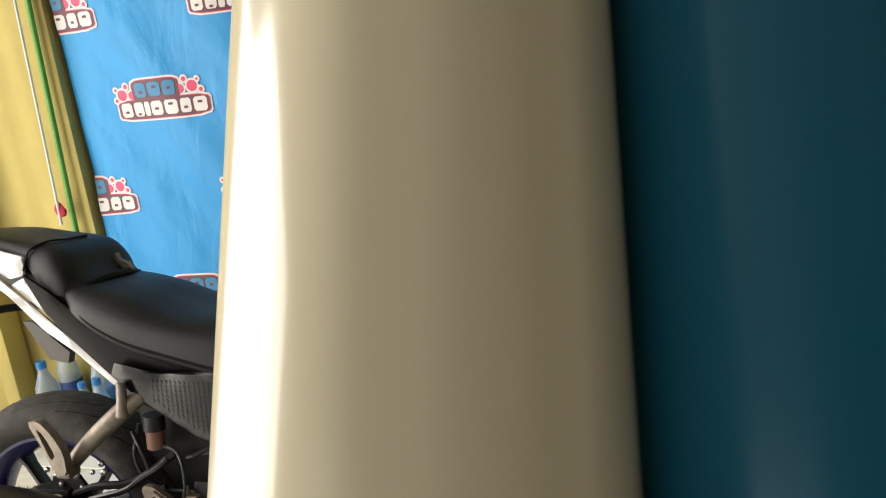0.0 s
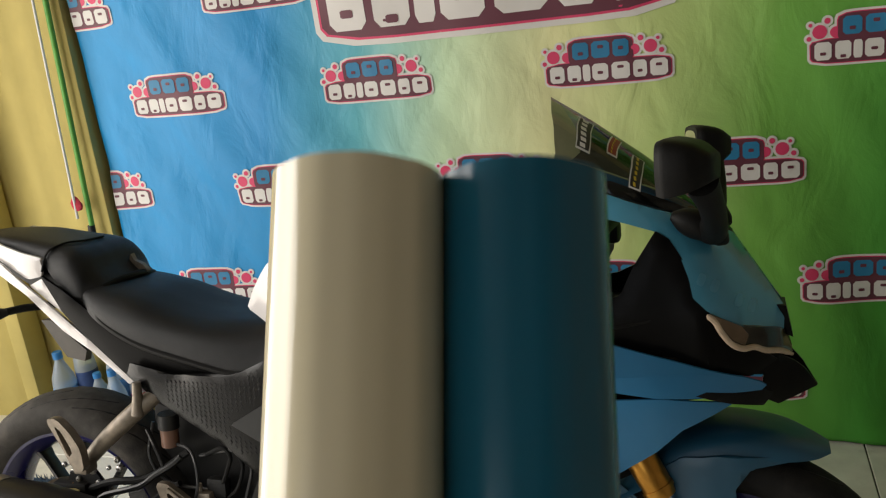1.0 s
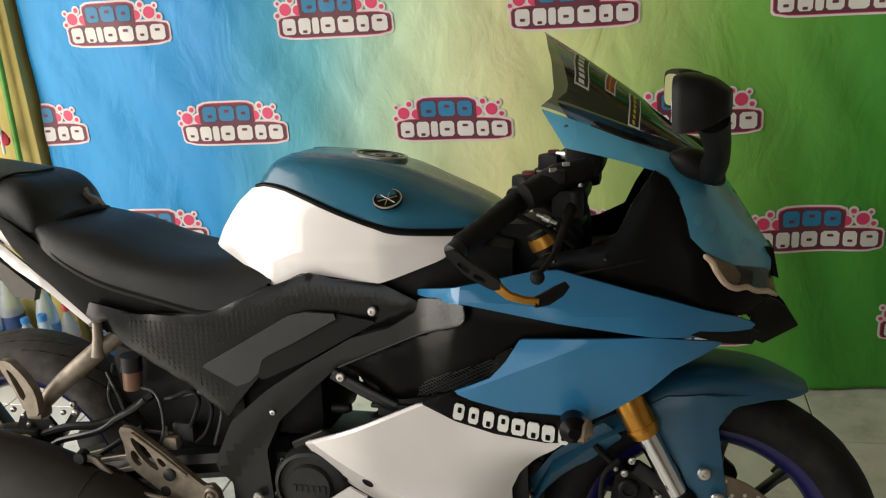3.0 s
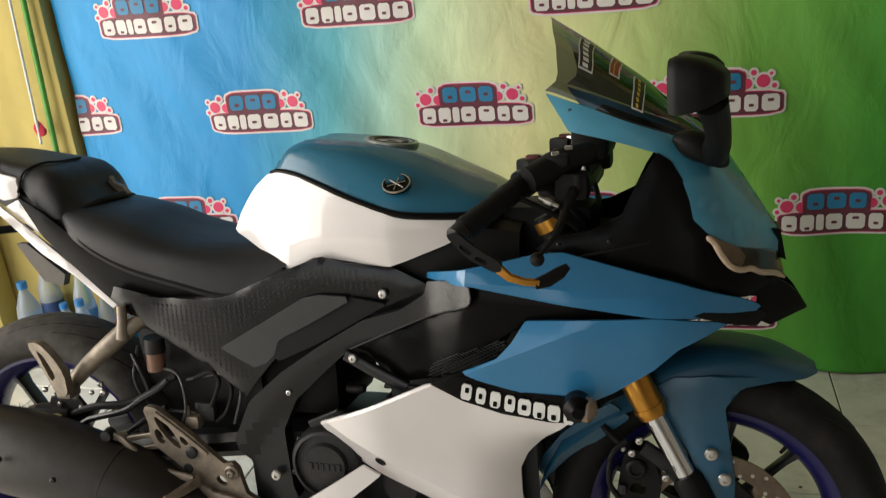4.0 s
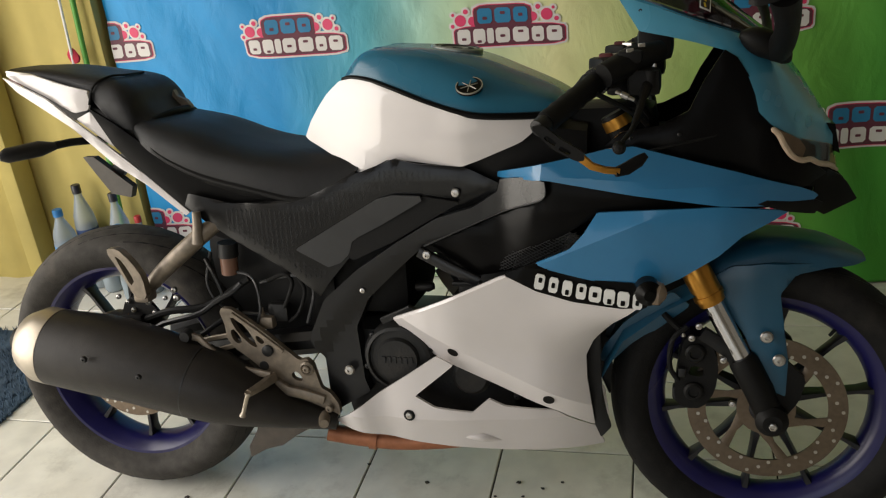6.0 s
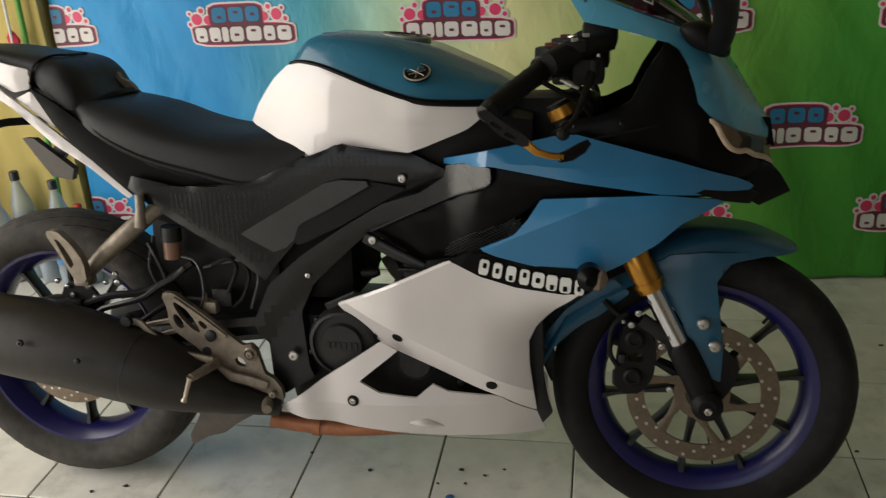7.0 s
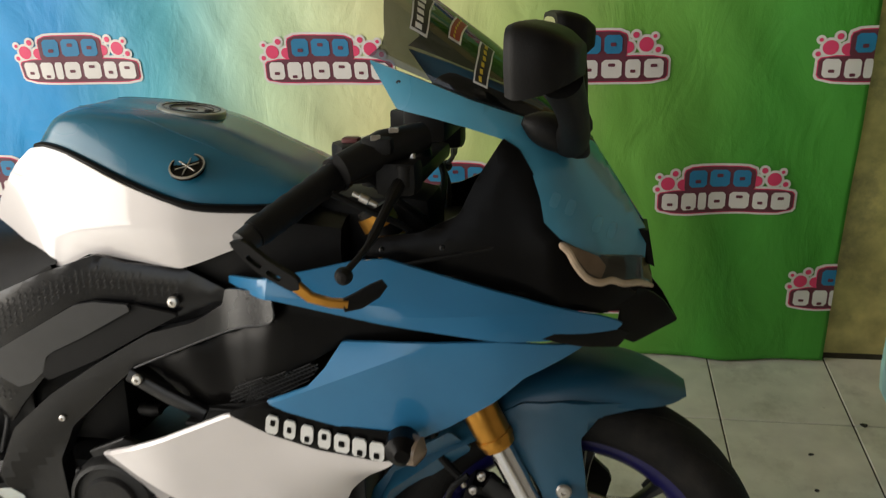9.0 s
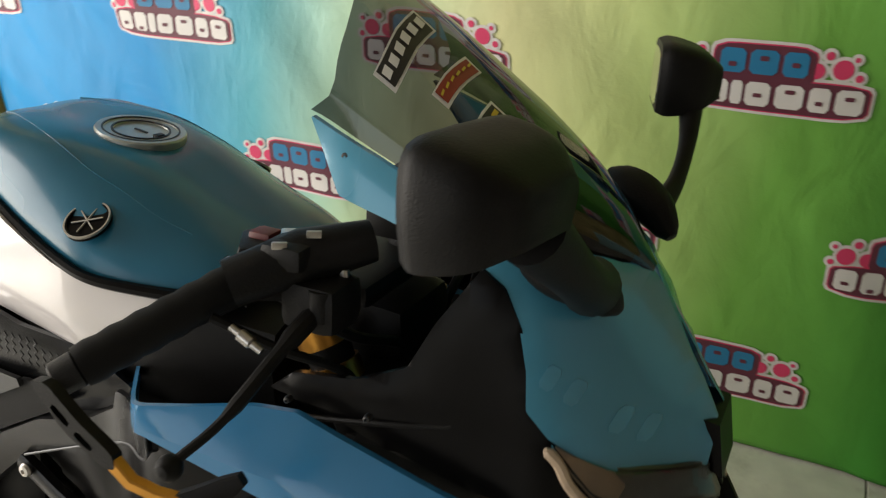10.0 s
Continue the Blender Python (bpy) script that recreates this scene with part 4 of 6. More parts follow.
# seat lip; the black tube also draws the shaded gap below the seat
part("seat_lip", tube(smooth_path([(0.125, -0.116, 0.808), (0.16, -0.130, 0.774), (0.25, -0.141, 0.734), (0.36, -0.144, 0.706), (0.46, -0.141, 0.685), (0.52, -0.130, 0.707), (0.566, -0.117, 0.731)], 4), 0.0065, sides=8), M_RUBBER, bike)
part("pillion_seat", smooth_loft([
    (-0.22, [(-0.068, 0.940), (-0.066, 0.948), (-0.05, 0.952), (-0.02, 0.953), (0, 0.953)]),
    (-0.12, [(-0.084, 0.928), (-0.082, 0.940), (-0.068, 0.948), (-0.03, 0.950), (0, 0.950)]),
    (-0.02, [(-0.096, 0.902), (-0.092, 0.920), (-0.075, 0.932), (-0.03, 0.936), (0, 0.936)]),
    (0.03, [(-0.108, 0.858), (-0.104, 0.898), (-0.08, 0.924), (-0.03, 0.928), (0, 0.928)]),
    (0.065, [(-0.113, 0.832), (-0.108, 0.884), (-0.083, 0.913), (-0.03, 0.919), (0, 0.919)]),
    (0.09, [(-0.112, 0.824), (-0.104, 0.868), (-0.077, 0.894), (-0.03, 0.901), (0, 0.901)]),
    (0.105, [(-0.104, 0.825), (-0.095, 0.850), (-0.072, 0.868), (-0.03, 0.873), (0, 0.873)]),
    (0.135, [(-0.085, 0.830), (-0.08, 0.836), (-0.06, 0.840), (-0.03, 0.842), (0, 0.842)])]), M_SEAT, bike, "black vinyl pillion seat", sharp=60)
part("seat_seam", tube(smooth_path([(0.000, -0.108, 0.876), (0.012, -0.100, 0.914), (0.032, -0.07, 0.929), (0.045, -0.03, 0.928), (0.045, 0.03, 0.928)], 4), 0.0025, sides=6), M_RUBBER, bike)
shell("seat_side", [(0.004, 0.872), (0.06, 0.838), (0.112, 0.800), (0.160, 0.772), (0.25, 0.737), (0.36, 0.710), (0.46, 0.690), (0.44, 0.672), (0.31, 0.655), (0.205, 0.655), (0.112, 0.735), (0.052, 0.792)], lambda x, z: 0.122, M_BLACK_GLOSS, "black plastic panel under the seat", roll=0.002)
part("seat_bracket", plate(rounded([(0.107, 0.889), (0.114, 0.874), (0.134, 0.866), (0.147, 0.850), (0.128, 0.838), (0.095, 0.850)], 0.1), [], 0.034, 0.046), M_BRONZE, bike, "brown seat bracket")
# solid black tube painted in for the shade between the two seats
part("seat_gap", tube(smooth_path([(0.124, -0.080, 0.838), (0.138, -0.03, 0.848), (0.138, 0.03, 0.848), (0.124, 0.080, 0.838)], 5), 0.0075, sides=10), M_RUBBER, bike)
part("seat_pan", smooth_loft([(-0.18, [(-0.07, 0.90), (-0.07, 0.935), (0, 0.94)]), (0.05, [(-0.09, 0.79), (-0.1, 0.85), (0, 0.86)]), (0.25, [(-0.11, 0.69), (-0.12, 0.74), (0, 0.78)]), (0.5, [(-0.12, 0.64), (-0.12, 0.70), (0, 0.75)])], 3, 3), M_DEEP, bike)
# tail
shell("tail_panel", [(-0.205, 0.951), (-0.14, 0.942), (-0.05, 0.916), (0.003, 0.904), (-0.004, 0.866), (-0.04, 0.860), (-0.10, 0.892), (-0.20, 0.936)], lambda x, z: 0.110 - 0.12 * max(-0.05 - x, 0), M_WHITE, "white tail panel", cut=0.1)
shell("tail_stripe", [(-0.205, 0.938), (-0.10, 0.892), (-0.042, 0.850), (0.041, 0.787), (0.112, 0.731), (0.200, 0.655), (0.190, 0.648), (0.109, 0.713), (0.042, 0.755), (-0.044, 0.832), (-0.17, 0.906)], lambda x, z: 0.118 - 0.1 * max(-0.05 - x, 0), M_WHITE, "white tail stripe", cut=0.05, roll=0.002)
shell("tail_inset", [(0.000, 0.863), (0.050, 0.800), (0.041, 0.790), (-0.036, 0.848)], lambda x, z: 0.111, M_WHITE, "white tail inset panel", cut=0.06, roll=0.002)
part("tail_lamp", box_bm(-0.235, -0.05, 0.915, -0.19, 0.05, 0.948, 0.01), M_RED, bike, "dark red tail lamp")
part("plate_bracket", plate([(-0.092, 0.757), (-0.066, 0.757), (0.020, 0.692), (0.012, 0.668), (-0.034, 0.676), (-0.068, 0.722)], [], -0.036, -0.018), material("dusty_grey_plastic", (0.075, 0.066, 0.056), 0.6, 0, 0.2, 40), bike, "dusty grey number plate bracket")
part("plate_arm", strut([(0.04, -0.016, 0.785), (-0.03, -0.016, 0.715)], 0.03, 0.02), M_BLACK, bike)
for s in (-1, 1):
    bl = part("rear_blinker", tube([(0.0, s * 0.06, 0.80), (-0.05, s * 0.12, 0.803), (-0.075, s * 0.15, 0.80)], 0.008, sides=8), M_RUBBER, bike, "black rear blinker")
    part("blinker_head", tube([(-0.068, s * 0.145, 0.80), (-0.085, s * 0.17, 0.799), (-0.12, s * 0.225, 0.795), (-0.128, s * 0.235, 0.794)], [0.008, 0.016, 0.015, 0.008], sides=12), M_BLACK, bl)

# covers and frame
SIDE_COVER = [(0.216, 0.699), (0.312, 0.678), (0.464, 0.688), (0.564, 0.732), (0.654, 0.764), (0.694, 0.753), (0.783, 0.746), (0.845, 0.716), (0.84, 0.701), (0.779, 0.664), (0.729, 0.657), (0.688, 0.655), (0.560, 0.585), (0.510, 0.530), (0.482, 0.494), (0.417, 0.545), (0.315, 0.598), (0.247, 0.641), (0.205, 0.674)]
shell("side_cover", SIDE_COVER, lambda x, z: 0.142 + 0.01 * math.sin(min(max((x - 0.3) / 0.5, 0), 1) * math.pi), M_COVER, "textured dark grey side cover", cut=0.04)
GREY_COVER = [(0.443, 0.591), (0.508, 0.556), (0.533, 0.565), (0.553, 0.583), (0.562, 0.608), (0.574, 0.617), (0.626, 0.643), (0.706, 0.688), (0.703, 0.697), (0.651, 0.699), (0.620, 0.692)]
shell("grey_cover", GREY_COVER, lambda x, z: 0.160 + 0.05 * (z - 0.62), M_GREY, "satin grey cover plate", cut=0.03, roll=0.0015, cell=0.2)
SLOT_COVER = [(0.704, 0.696), (0.777, 0.684), (0.730, 0.658), (0.646, 0.610), (0.561, 0.571), (0.551, 0.578), (0.555, 0.606), (0.579, 0.622), (0.650, 0.662)]
shell("slot_cover", SLOT_COVER, lambda x, z: 0.157, M_RUBBER, "black recess beside the cover plate", cut=0.08, lip=False, cell=0.2)
# raised chevrons over the side cover
for k in range(46):
    for r in range(27):
        x, z = 0.300 + 0.0105 * k, 0.535 + 0.0092 * r
        near = [(x + a, z + c) for a in (-0.010, 0, 0.010) for c in (-0.012, 0, 0.012)]
        if all(inside(*p, SIDE_COVER) for p in near) and not any(inside(*p, GREY_COVER) or inside(*p, SLOT_COVER) for p in near):
            y = -0.1420 - 0.01 * math.sin(min(max((x - 0.3) / 0.5, 0), 1) * math.pi)
            part("grip_rib", strut([(x - 0.0030, y, z - 0.0040), (x + 0.001, y - 0.0002, z), (x - 0.0030, y, z + 0.0040)], 0.0020, 0.0010), M_COVER, bike)
shell("frame_spar", [(0.847, 0.705), (0.800, 0.676), (0.731, 0.656), (0.648, 0.607), (0.568, 0.554), (0.495, 0.492), (0.457, 0.412), (0.476, 0.362), (0.480, 0.265), (0.490, 0.247), (0.566, 0.293), (0.557, 0.317), (0.549, 0.430), (0.580, 0.491), (0.650, 0.556), (0.704, 0.603), (0.806, 0.649), (0.863, 0.673)], lambda x, z: 0.164 - 0.45 * min(max(float(np.interp(x, (0.457, 0.50, 0.60, 0.70, 0.86), (0.38, 0.45, 0.553, 0.622, 0.684))) - z, 0), 0.05) * ease((0.80 - x) / 0.15), M_FRAME, "satin black frame spar", thick=0.03, cut=0.06, lip=False, cell=0.015, sharp=16)
shell("spar_cap", [(0.854, 0.729), (0.905, 0.737), (0.940, 0.733), (0.942, 0.714), (0.934, 0.703), (0.916, 0.694), (0.863, 0.673), (0.815, 0.653), (0.822, 0.690), (0.847, 0.706)], lambda x, z: W_CAP(x), M_CAP, "satin dark grey spar end cap", cut=0.05, lip=False, cell=0.012)
for s in (-1, 1):
    part("cap_edge", tube(smooth_path([(x, s * (W_CAP(x) + 0.0006), z) for x, z in ((0.706, 0.604), (0.780, 0.637), (0.860, 0.672), (0.916, 0.694), (0.934, 0.703), (0.941, 0.714), (0.940, 0.732))], 4), 0.0015, sides=6), M_GREY, bike)
part("frame_stay", strut([(0.694, -0.160, 0.592), (0.748, -0.162, 0.564), (0.805, -0.160, 0.536)], 0.020, 0.014), M_FRAME, bike)

# engine and its surroundings
part("engine", box_bm(0.50, -0.115, 0.21, 0.86, 0.115, 0.42, 0.035), M_ENGINE, bike, "black engine case")
part("cylinder", box_bm(0.74, -0.085, 0.36, 0.92, 0.085, 0.58, 0.02), M_ENGINE, bike, "black cylinder")
for k in range(6):
    part("cooling_fin", box_bm(0.735, -0.095, 0.40 + k * 0.026, 0.93, 0.095, 0.408 + k * 0.026, 0.003), M_ENGINE, bike)
part("radiator", box_bm(0.965, -0.105, 0.30, 0.995, 0.105, 0.56, 0.008), M_DEEP, bike, "black radiator")
part("airbox", box_bm(0.45, -0.11, 0.44, 0.655, 0.11, 0.70, 0.04), M_DEEP, bike)
part("intake_box", box_bm(0.64, -0.085, 0.56, 0.95, 0.085, 0.72, 0.03), M_DEEP, bike)
part("inlet_pipe", tube([(0.70, -0.03, 0.58), (0.74, -0.02, 0.50)], 0.022, sides=14), M_DEEP, bike)
cl = part("clutch_cover", lathe([(0.072, 0.03), (0.072, -0.01), (0.066, -0.022), (0.060, -0.024), (0.058, -0.017), (0.044, -0.018), (0.040, -0.026), (0.001, -0.027)], 40), M_ENGINE, bike, "round black engine cover", Matrix.Translation((0.634, -0.135, 0.372)))
for k in range(6):
    a = k * math.tau / 6 + 0.3
    bolt(cl, 0.069 * math.cos(a), -0.012, 0.069 * math.sin(a), 0.006, M_BLACK, "cover_bolt")
for k in range(6):
    part("cover_bar", box_bm(-0.030 + k * 0.011, -0.0285, -0.006, -0.023 + k * 0.011, -0.025, 0.007), M_BLACK, cl)
part("water_pump", lathe([(0.038, 0.03), (0.038, -0.012), (0.030, -0.02), (0.001, -0.021)], 28), M_ENGINE, bike, "", Matrix.Translation((0.775, -0.125, 0.335)))
part("coolant_hose", tube(smooth_path([(0.80, -0.12, 0.35), (0.84, -0.14, 0.36), (0.88, -0.13, 0.33), (0.93, -0.10, 0.34), (0.97, -0.08, 0.40)], 5), 0.012, sides=10), M_RUBBER, bike)
part("engine_bracket", strut([(0.60, -0.13, 0.44), (0.66, -0.14, 0.47), (0.72, -0.13, 0.44)], 0.016, 0.012), M_ENGINE, bike)
part("throttle_body", tube([(0.665, -0.09, 0.500), (0.69, -0.10, 0.503), (0.70, -0.10, 0.505)], [0.010, 0.010, 0.007], sides=16), M_DEEP, bike)
for k, (x, z) in enumerate(((0.86, 0.29), (0.89, 0.35), (0.825, 0.40), (0.70, 0.335), (0.60, 0.44))):
    bolt(bike, x, -0.118, z, 0.007, M_STEEL if k % 2 else M_BLACK)
part("exhaust_header", tube(smooth_path([(0.47, -0.15, 0.200), (0.53, -0.14, 0.188), (0.62, -0.13, 0.180), (0.74, -0.11, 0.185), (0.80, -0.08, 0.19), (0.84, -0.03, 0.20)], 5), [0.018] * 26, sides=16), M_COPPER, bike, "heat-stained copper brown exhaust pipe")
part("pipe_clamp", tube([(0.555, -0.137, 0.186), (0.57, -0.135, 0.184)], 0.0225, sides=16), M_COPPER, bike)

# exhaust
mu = part("muffler", tube(smooth_path([(-0.105, -0.205, 0.384), (0.0, -0.205, 0.372), (0.09, -0.205, 0.3565), (0.19, -0.204, 0.3315), (0.26, -0.202, 0.3125), (0.33, -0.195, 0.287), (0.40, -0.182, 0.257), (0.50, -0.165, 0.236)], 1), [0.080, 0.085, 0.083, 0.079, 0.074, 0.058, 0.034, 0.019], sides=32), M_MUFFLER, bike, "matt black muffler")
part("muffler_cap", tube([(-0.100, -0.205, 0.384), (-0.13, -0.205, 0.389), (-0.165, -0.205, 0.394), (-0.178, -0.205, 0.396)], [0.081, 0.080, 0.062, 0.040], sides=28), M_SILVER, mu, "champagne coloured muffler end cap")
part("muffler_outlet", tube([(-0.174, -0.205, 0.395), (-0.20, -0.205, 0.399)], 0.026, sides=18), M_BLACK, mu)
part("muffler_strap", tube([(0.218, -0.203, 0.3245), (0.221, -0.203, 0.3237)], 0.0775, sides=32), M_FRAME, mu)
bolt(mu, 0.03, -0.292, 0.40, 0.007, M_BLACK)
bolt(mu, 0.15, -0.295, 0.37, 0.006, M_BLACK)

# rear suspension, brackets, brake parts
for s in (-1, 1):
    part("swingarm", tube(smooth_path([(0.46, s * 0.10, 0.385), (0.30, s * 0.105, 0.365), (0.10, s * 0.11, 0.335), (RA, s * 0.112, RZ)], 3), [0.030] * 10, sides=10), M_FRAME, bike, "black swingarm")
part("axle_nut", lathe([(0.016, 0), (0.016, -0.012), (0.010, -0.018), (0.001, -0.018)], 6), M_STEEL, bike, "", Matrix.Translation((RA, -0.142, RZ)))
part("rear_caliper", box_bm(-0.03, -0.135, 0.385, 0.06, -0.095, 0.435, 0.012), M_BLACK, bike, "black rear brake caliper")
part("caliper_mount", strut([(RA, -0.125, RZ), (-0.02, -0.125, 0.40), (0.03, -0.125, 0.42)], 0.03, 0.012), M_GOLD, bike)
part("shock_absorber", tube([(0.38, 0.0, 0.44), (0.33, 0.0, 0.60)], 0.028, sides=14), M_BLACK, bike)
part("inner_guard", smooth_loft([(0.215, [(-0.07, 0.50), (-0.08, 0.60), (0, 0.64)]), (0.32, [(-0.08, 0.39), (-0.095, 0.575), (0, 0.62)]), (0.49, [(-0.1, 0.375), (-0.1, 0.54), (0, 0.58)])], 3, 3), M_RUBBER, bike, "black inner mudguard")
part("foot_bracket", plate(rounded([(0.269, 0.462), (0.274, 0.471), (0.294, 0.470), (0.319, 0.454), (0.370, 0.417), (0.403, 0.389), (0.432, 0.366), (0.449, 0.370), (0.461, 0.358), (0.467, 0.332), (0.474, 0.308), (0.492, 0.299), (0.508, 0.276), (0.509, 0.255), (0.490, 0.232), (0.469, 0.238), (0.466, 0.258), (0.440, 0.268), (0.429, 0.290), (0.387, 0.294), (0.362, 0.274), (0.356, 0.286), (0.378, 0.315), (0.357, 0.335), (0.327, 0.362), (0.296, 0.384), (0.279, 0.405), (0.277, 0.437)], 0.12), [rounded(h, 0.25) for h in ([(0.289, 0.449), (0.300, 0.452), (0.323, 0.433), (0.346, 0.393), (0.338, 0.388), (0.308, 0.414)], [(0.288, 0.424), (0.298, 0.427), (0.313, 0.403), (0.304, 0.394), (0.291, 0.405)], [(0.342, 0.415), (0.351, 0.413), (0.362, 0.402), (0.354, 0.396), (0.344, 0.404)], [(0.412, 0.338), (0.426, 0.342), (0.438, 0.324), (0.428, 0.320), (0.414, 0.326)])], -0.172, -0.160), M_BRONZE, bike, "bronze coloured foot peg bracket with cut-outs")
part("bracket_rib", strut([(0.296, -0.174, 0.460), (0.345, -0.174, 0.426), (0.400, -0.174, 0.384)], 0.008, 0.006), M_BRONZE, bike)
part("bracket_boss", lathe([(0.015, 0.006), (0.015, -0.006), (0.011, -0.009), (0.009, -0.005), (0.001, -0.005)], 20), M_BRONZE, bike, "", Matrix.Translation((0.449, -0.172, 0.351)))
part("bracket_boss", lathe([(0.012, 0.006), (0.012, -0.004), (0.009, -0.006), (0.001, -0.006)], 20), M_BLACK, bike, "", Matrix.Translation((0.3665, -0.172, 0.384)))
part("bracket_boss", lathe([(0.013, 0.006), (0.013, -0.004), (0.009, -0.007), (0.001, -0.007)], 20), M_ENGINE, bike, "", Matrix.Translation((0.354, -0.166, 0.350)))
part("bracket_arm", strut([(0.378, -0.176, 0.316), (0.405, -0.180, 0.303), (0.445, -0.180, 0.296), (0.480, -0.176, 0.285)], [0.022, 0.020, 0.020, 0.018], 0.012), M_BRONZE, bike)
part("bracket_stay", strut([(0.212, -0.150, 0.391), (0.245, -0.158, 0.401), (0.282, -0.165, 0.411)], 0.010, 0.008), M_BRONZE, bike)
part("bracket_stay", strut([(0.212, -0.150, 0.366), (0.245, -0.158, 0.374), (0.290, -0.165, 0.389)], 0.010, 0.008), M_BRONZE, bike)
for x, z in ((0.449, 0.351), (0.400, 0.310), (0.490, 0.268)):
    bolt(bike, x, -0.178, z, 0.008, M_BRONZE)
part("foot_peg", tube([(0.470, -0.165, 0.256), (0.480, -0.185, 0.250), (0.486, -0.205, 0.247)], [0.010, 0.012, 0.010], sides=12), M_BRONZE, bike, "bronze foot peg")
part("muffler_hanger", strut([(0.204, -0.195, 0.419), (0.23, -0.195, 0.413), (0.254, -0.195, 0.39), (0.291, -0.195, 0.358), (0.339, -0.195, 0.348), (0.378, -0.195, 0.341)], [0.016, 0.013, 0.010, 0.010, 0.012, 0.014], 0.008), M_BRONZE, bike, "dark bronze muffler hanger arm")
part("hanger_stud", tube([(0.204, -0.19, 0.419), (0.204, -0.208, 0.419)], [0.014, 0.011], sides=14), M_ENGINE, bike)
part("brake_pedal", strut([(0.381, -0.185, 0.334), (0.375, -0.215, 0.333), (0.371, -0.255, 0.336), (0.368, -0.272, 0.337)], [0.020, 0.019, 0.017, 0.014], 0.012), M_BRONZE, bike, "bronze brake pedal")
part("pedal_tip", tube([(0.37, -0.276, 0.341), (0.367, -0.276, 0.333), (0.36, -0.276, 0.314), (0.354, -0.276, 0.297), (0.351, -0.276, 0.29)], [0.007, 0.0045, 0.004, 0.004, 0.0065], sides=10), M_SILVER, bike)
pb = part("pillion_bracket", tube(smooth_path([(0.101, -0.158, 0.500), (0.150, -0.158, 0.545), (0.205, -0.150, 0.590), (0.245, -0.135, 0.622), (0.280, -0.118, 0.645)], 4), [0.0145 + 0.0040 * math.sin(math.pi * k / 16) for k in range(17)], sides=16), M_BRONZE, bike, "champagne coloured pillion peg bracket")
part("bracket_lug", tube([(0.232, -0.154, 0.600), (0.235, -0.152, 0.634), (0.235, -0.150, 0.664)], [0.013, 0.010, 0.0085], sides=14), M_BRONZE, pb)
part("pillion_peg", plate(rounded([(0.052, 0.599), (0.078, 0.603), (0.108, 0.575), (0.129, 0.541), (0.132, 0.496), (0.104, 0.501), (0.083, 0.547)], 0.2), [rounded([(0.072, 0.588), (0.088, 0.576), (0.110, 0.536), (0.099, 0.524), (0.081, 0.565)], 0.2)], -0.206, -0.188), M_BRONZE, bike, "folded champagne coloured pillion peg")
part("peg_block", box_bm(0.092, -0.195, 0.484, 0.126, -0.160, 0.510, 0.007), M_BRONZE, bike)
rs = part("brake_reservoir", tube([(0.278, -0.125, 0.530), (0.280, -0.127, 0.566)], 0.0175, sides=20), material("amber_reservoir", (0.20, 0.10, 0.065), 0.35, 0, 0.1, 40), bike, "amber brake fluid reservoir")
part("reservoir_cap", tube([(0.280, -0.127, 0.567), (0.282, -0.128, 0.596)], [0.021, 0.020], sides=20), M_BLACK, rs)
for pts, r in (([(0.285, -0.125, 0.535), (0.335, -0.14, 0.525), (0.350, -0.15, 0.47), (0.335, -0.15, 0.42)], 0.0032),
               ([(0.34, -0.12, 0.51), (0.43, -0.13, 0.53), (0.46, -0.13, 0.50), (0.44, -0.13, 0.43)], 0.0035),
               ([(0.06, -0.12, 0.42), (0.13, -0.13, 0.445), (0.22, -0.13, 0.46), (0.32, -0.125, 0.52)], 0.008),
               ([(0.23, -0.11, 0.57), (0.22, -0.12, 0.50), (0.26, -0.12, 0.45), (0.36, -0.12, 0.44)], 0.0035),
               ([(0.03, -0.12, 0.40), (0.06, -0.125, 0.38), (0.05, -0.13, 0.34)], 0.005)):
    part("hose", tube(smooth_path(pts, 5), r, sides=8), M_RUBBER if r > 0.004 else M_GREY, bike)
for pts, r in (([(0.068, -0.135, 0.391), (0.105, -0.135, 0.414), (0.126, -0.135, 0.422), (0.200, -0.135, 0.443), (0.241, -0.135, 0.469), (0.282, -0.135, 0.492), (0.303, -0.13, 0.510)], 0.0065),
               ([(0.197, -0.13, 0.395), (0.259, -0.13, 0.435), (0.293, -0.13, 0.454)], 0.006),
               ([(0.226, -0.125, 0.560), (0.245, -0.13, 0.525), (0.259, -0.13, 0.483)], 0.005),
               ([(0.362, -0.13, 0.517), (0.400, -0.13, 0.532), (0.415, -0.13, 0.518), (0.409, -0.13, 0.495), (0.385, -0.13, 0.446)], 0.0045),
               ([(0.425, -0.128, 0.530), (0.440, -0.128, 0.500), (0.425, -0.128, 0.455), (0.400, -0.128, 0.430)], 0.004)):
    part("hose", tube(smooth_path(pts, 5), r, sides=8), M_FRAME if r > 0.0048 else M_RUBBER, bike)
part("pedal_switch", box_bm(0.338, -0.150, 0.420, 0.372, -0.128, 0.446, 0.006), M_BRONZE, bike, "brown brake switch")
part("switch_stud", tube([(0.346, -0.14, 0.446), (0.346, -0.14, 0.462)], [0.006, 0.004], sides=8), M_BRONZE, bike)
part("rear_sensor", box_bm(0.355, -0.135, 0.43, 0.40, -0.11, 0.47, 0.010), M_ENGINE, bike)
part("wheel_speed_cover", plate(rounded([(-0.018, 0.421), (0.053, 0.429), (0.040, 0.405), (-0.004, 0.397)], 0.2), [], -0.147, -0.139), material("yellowed_metal", (0.48, 0.40, 0.17), 0.4, 0.3, 0.2, 60), bike, "yellowed metal brake cover")
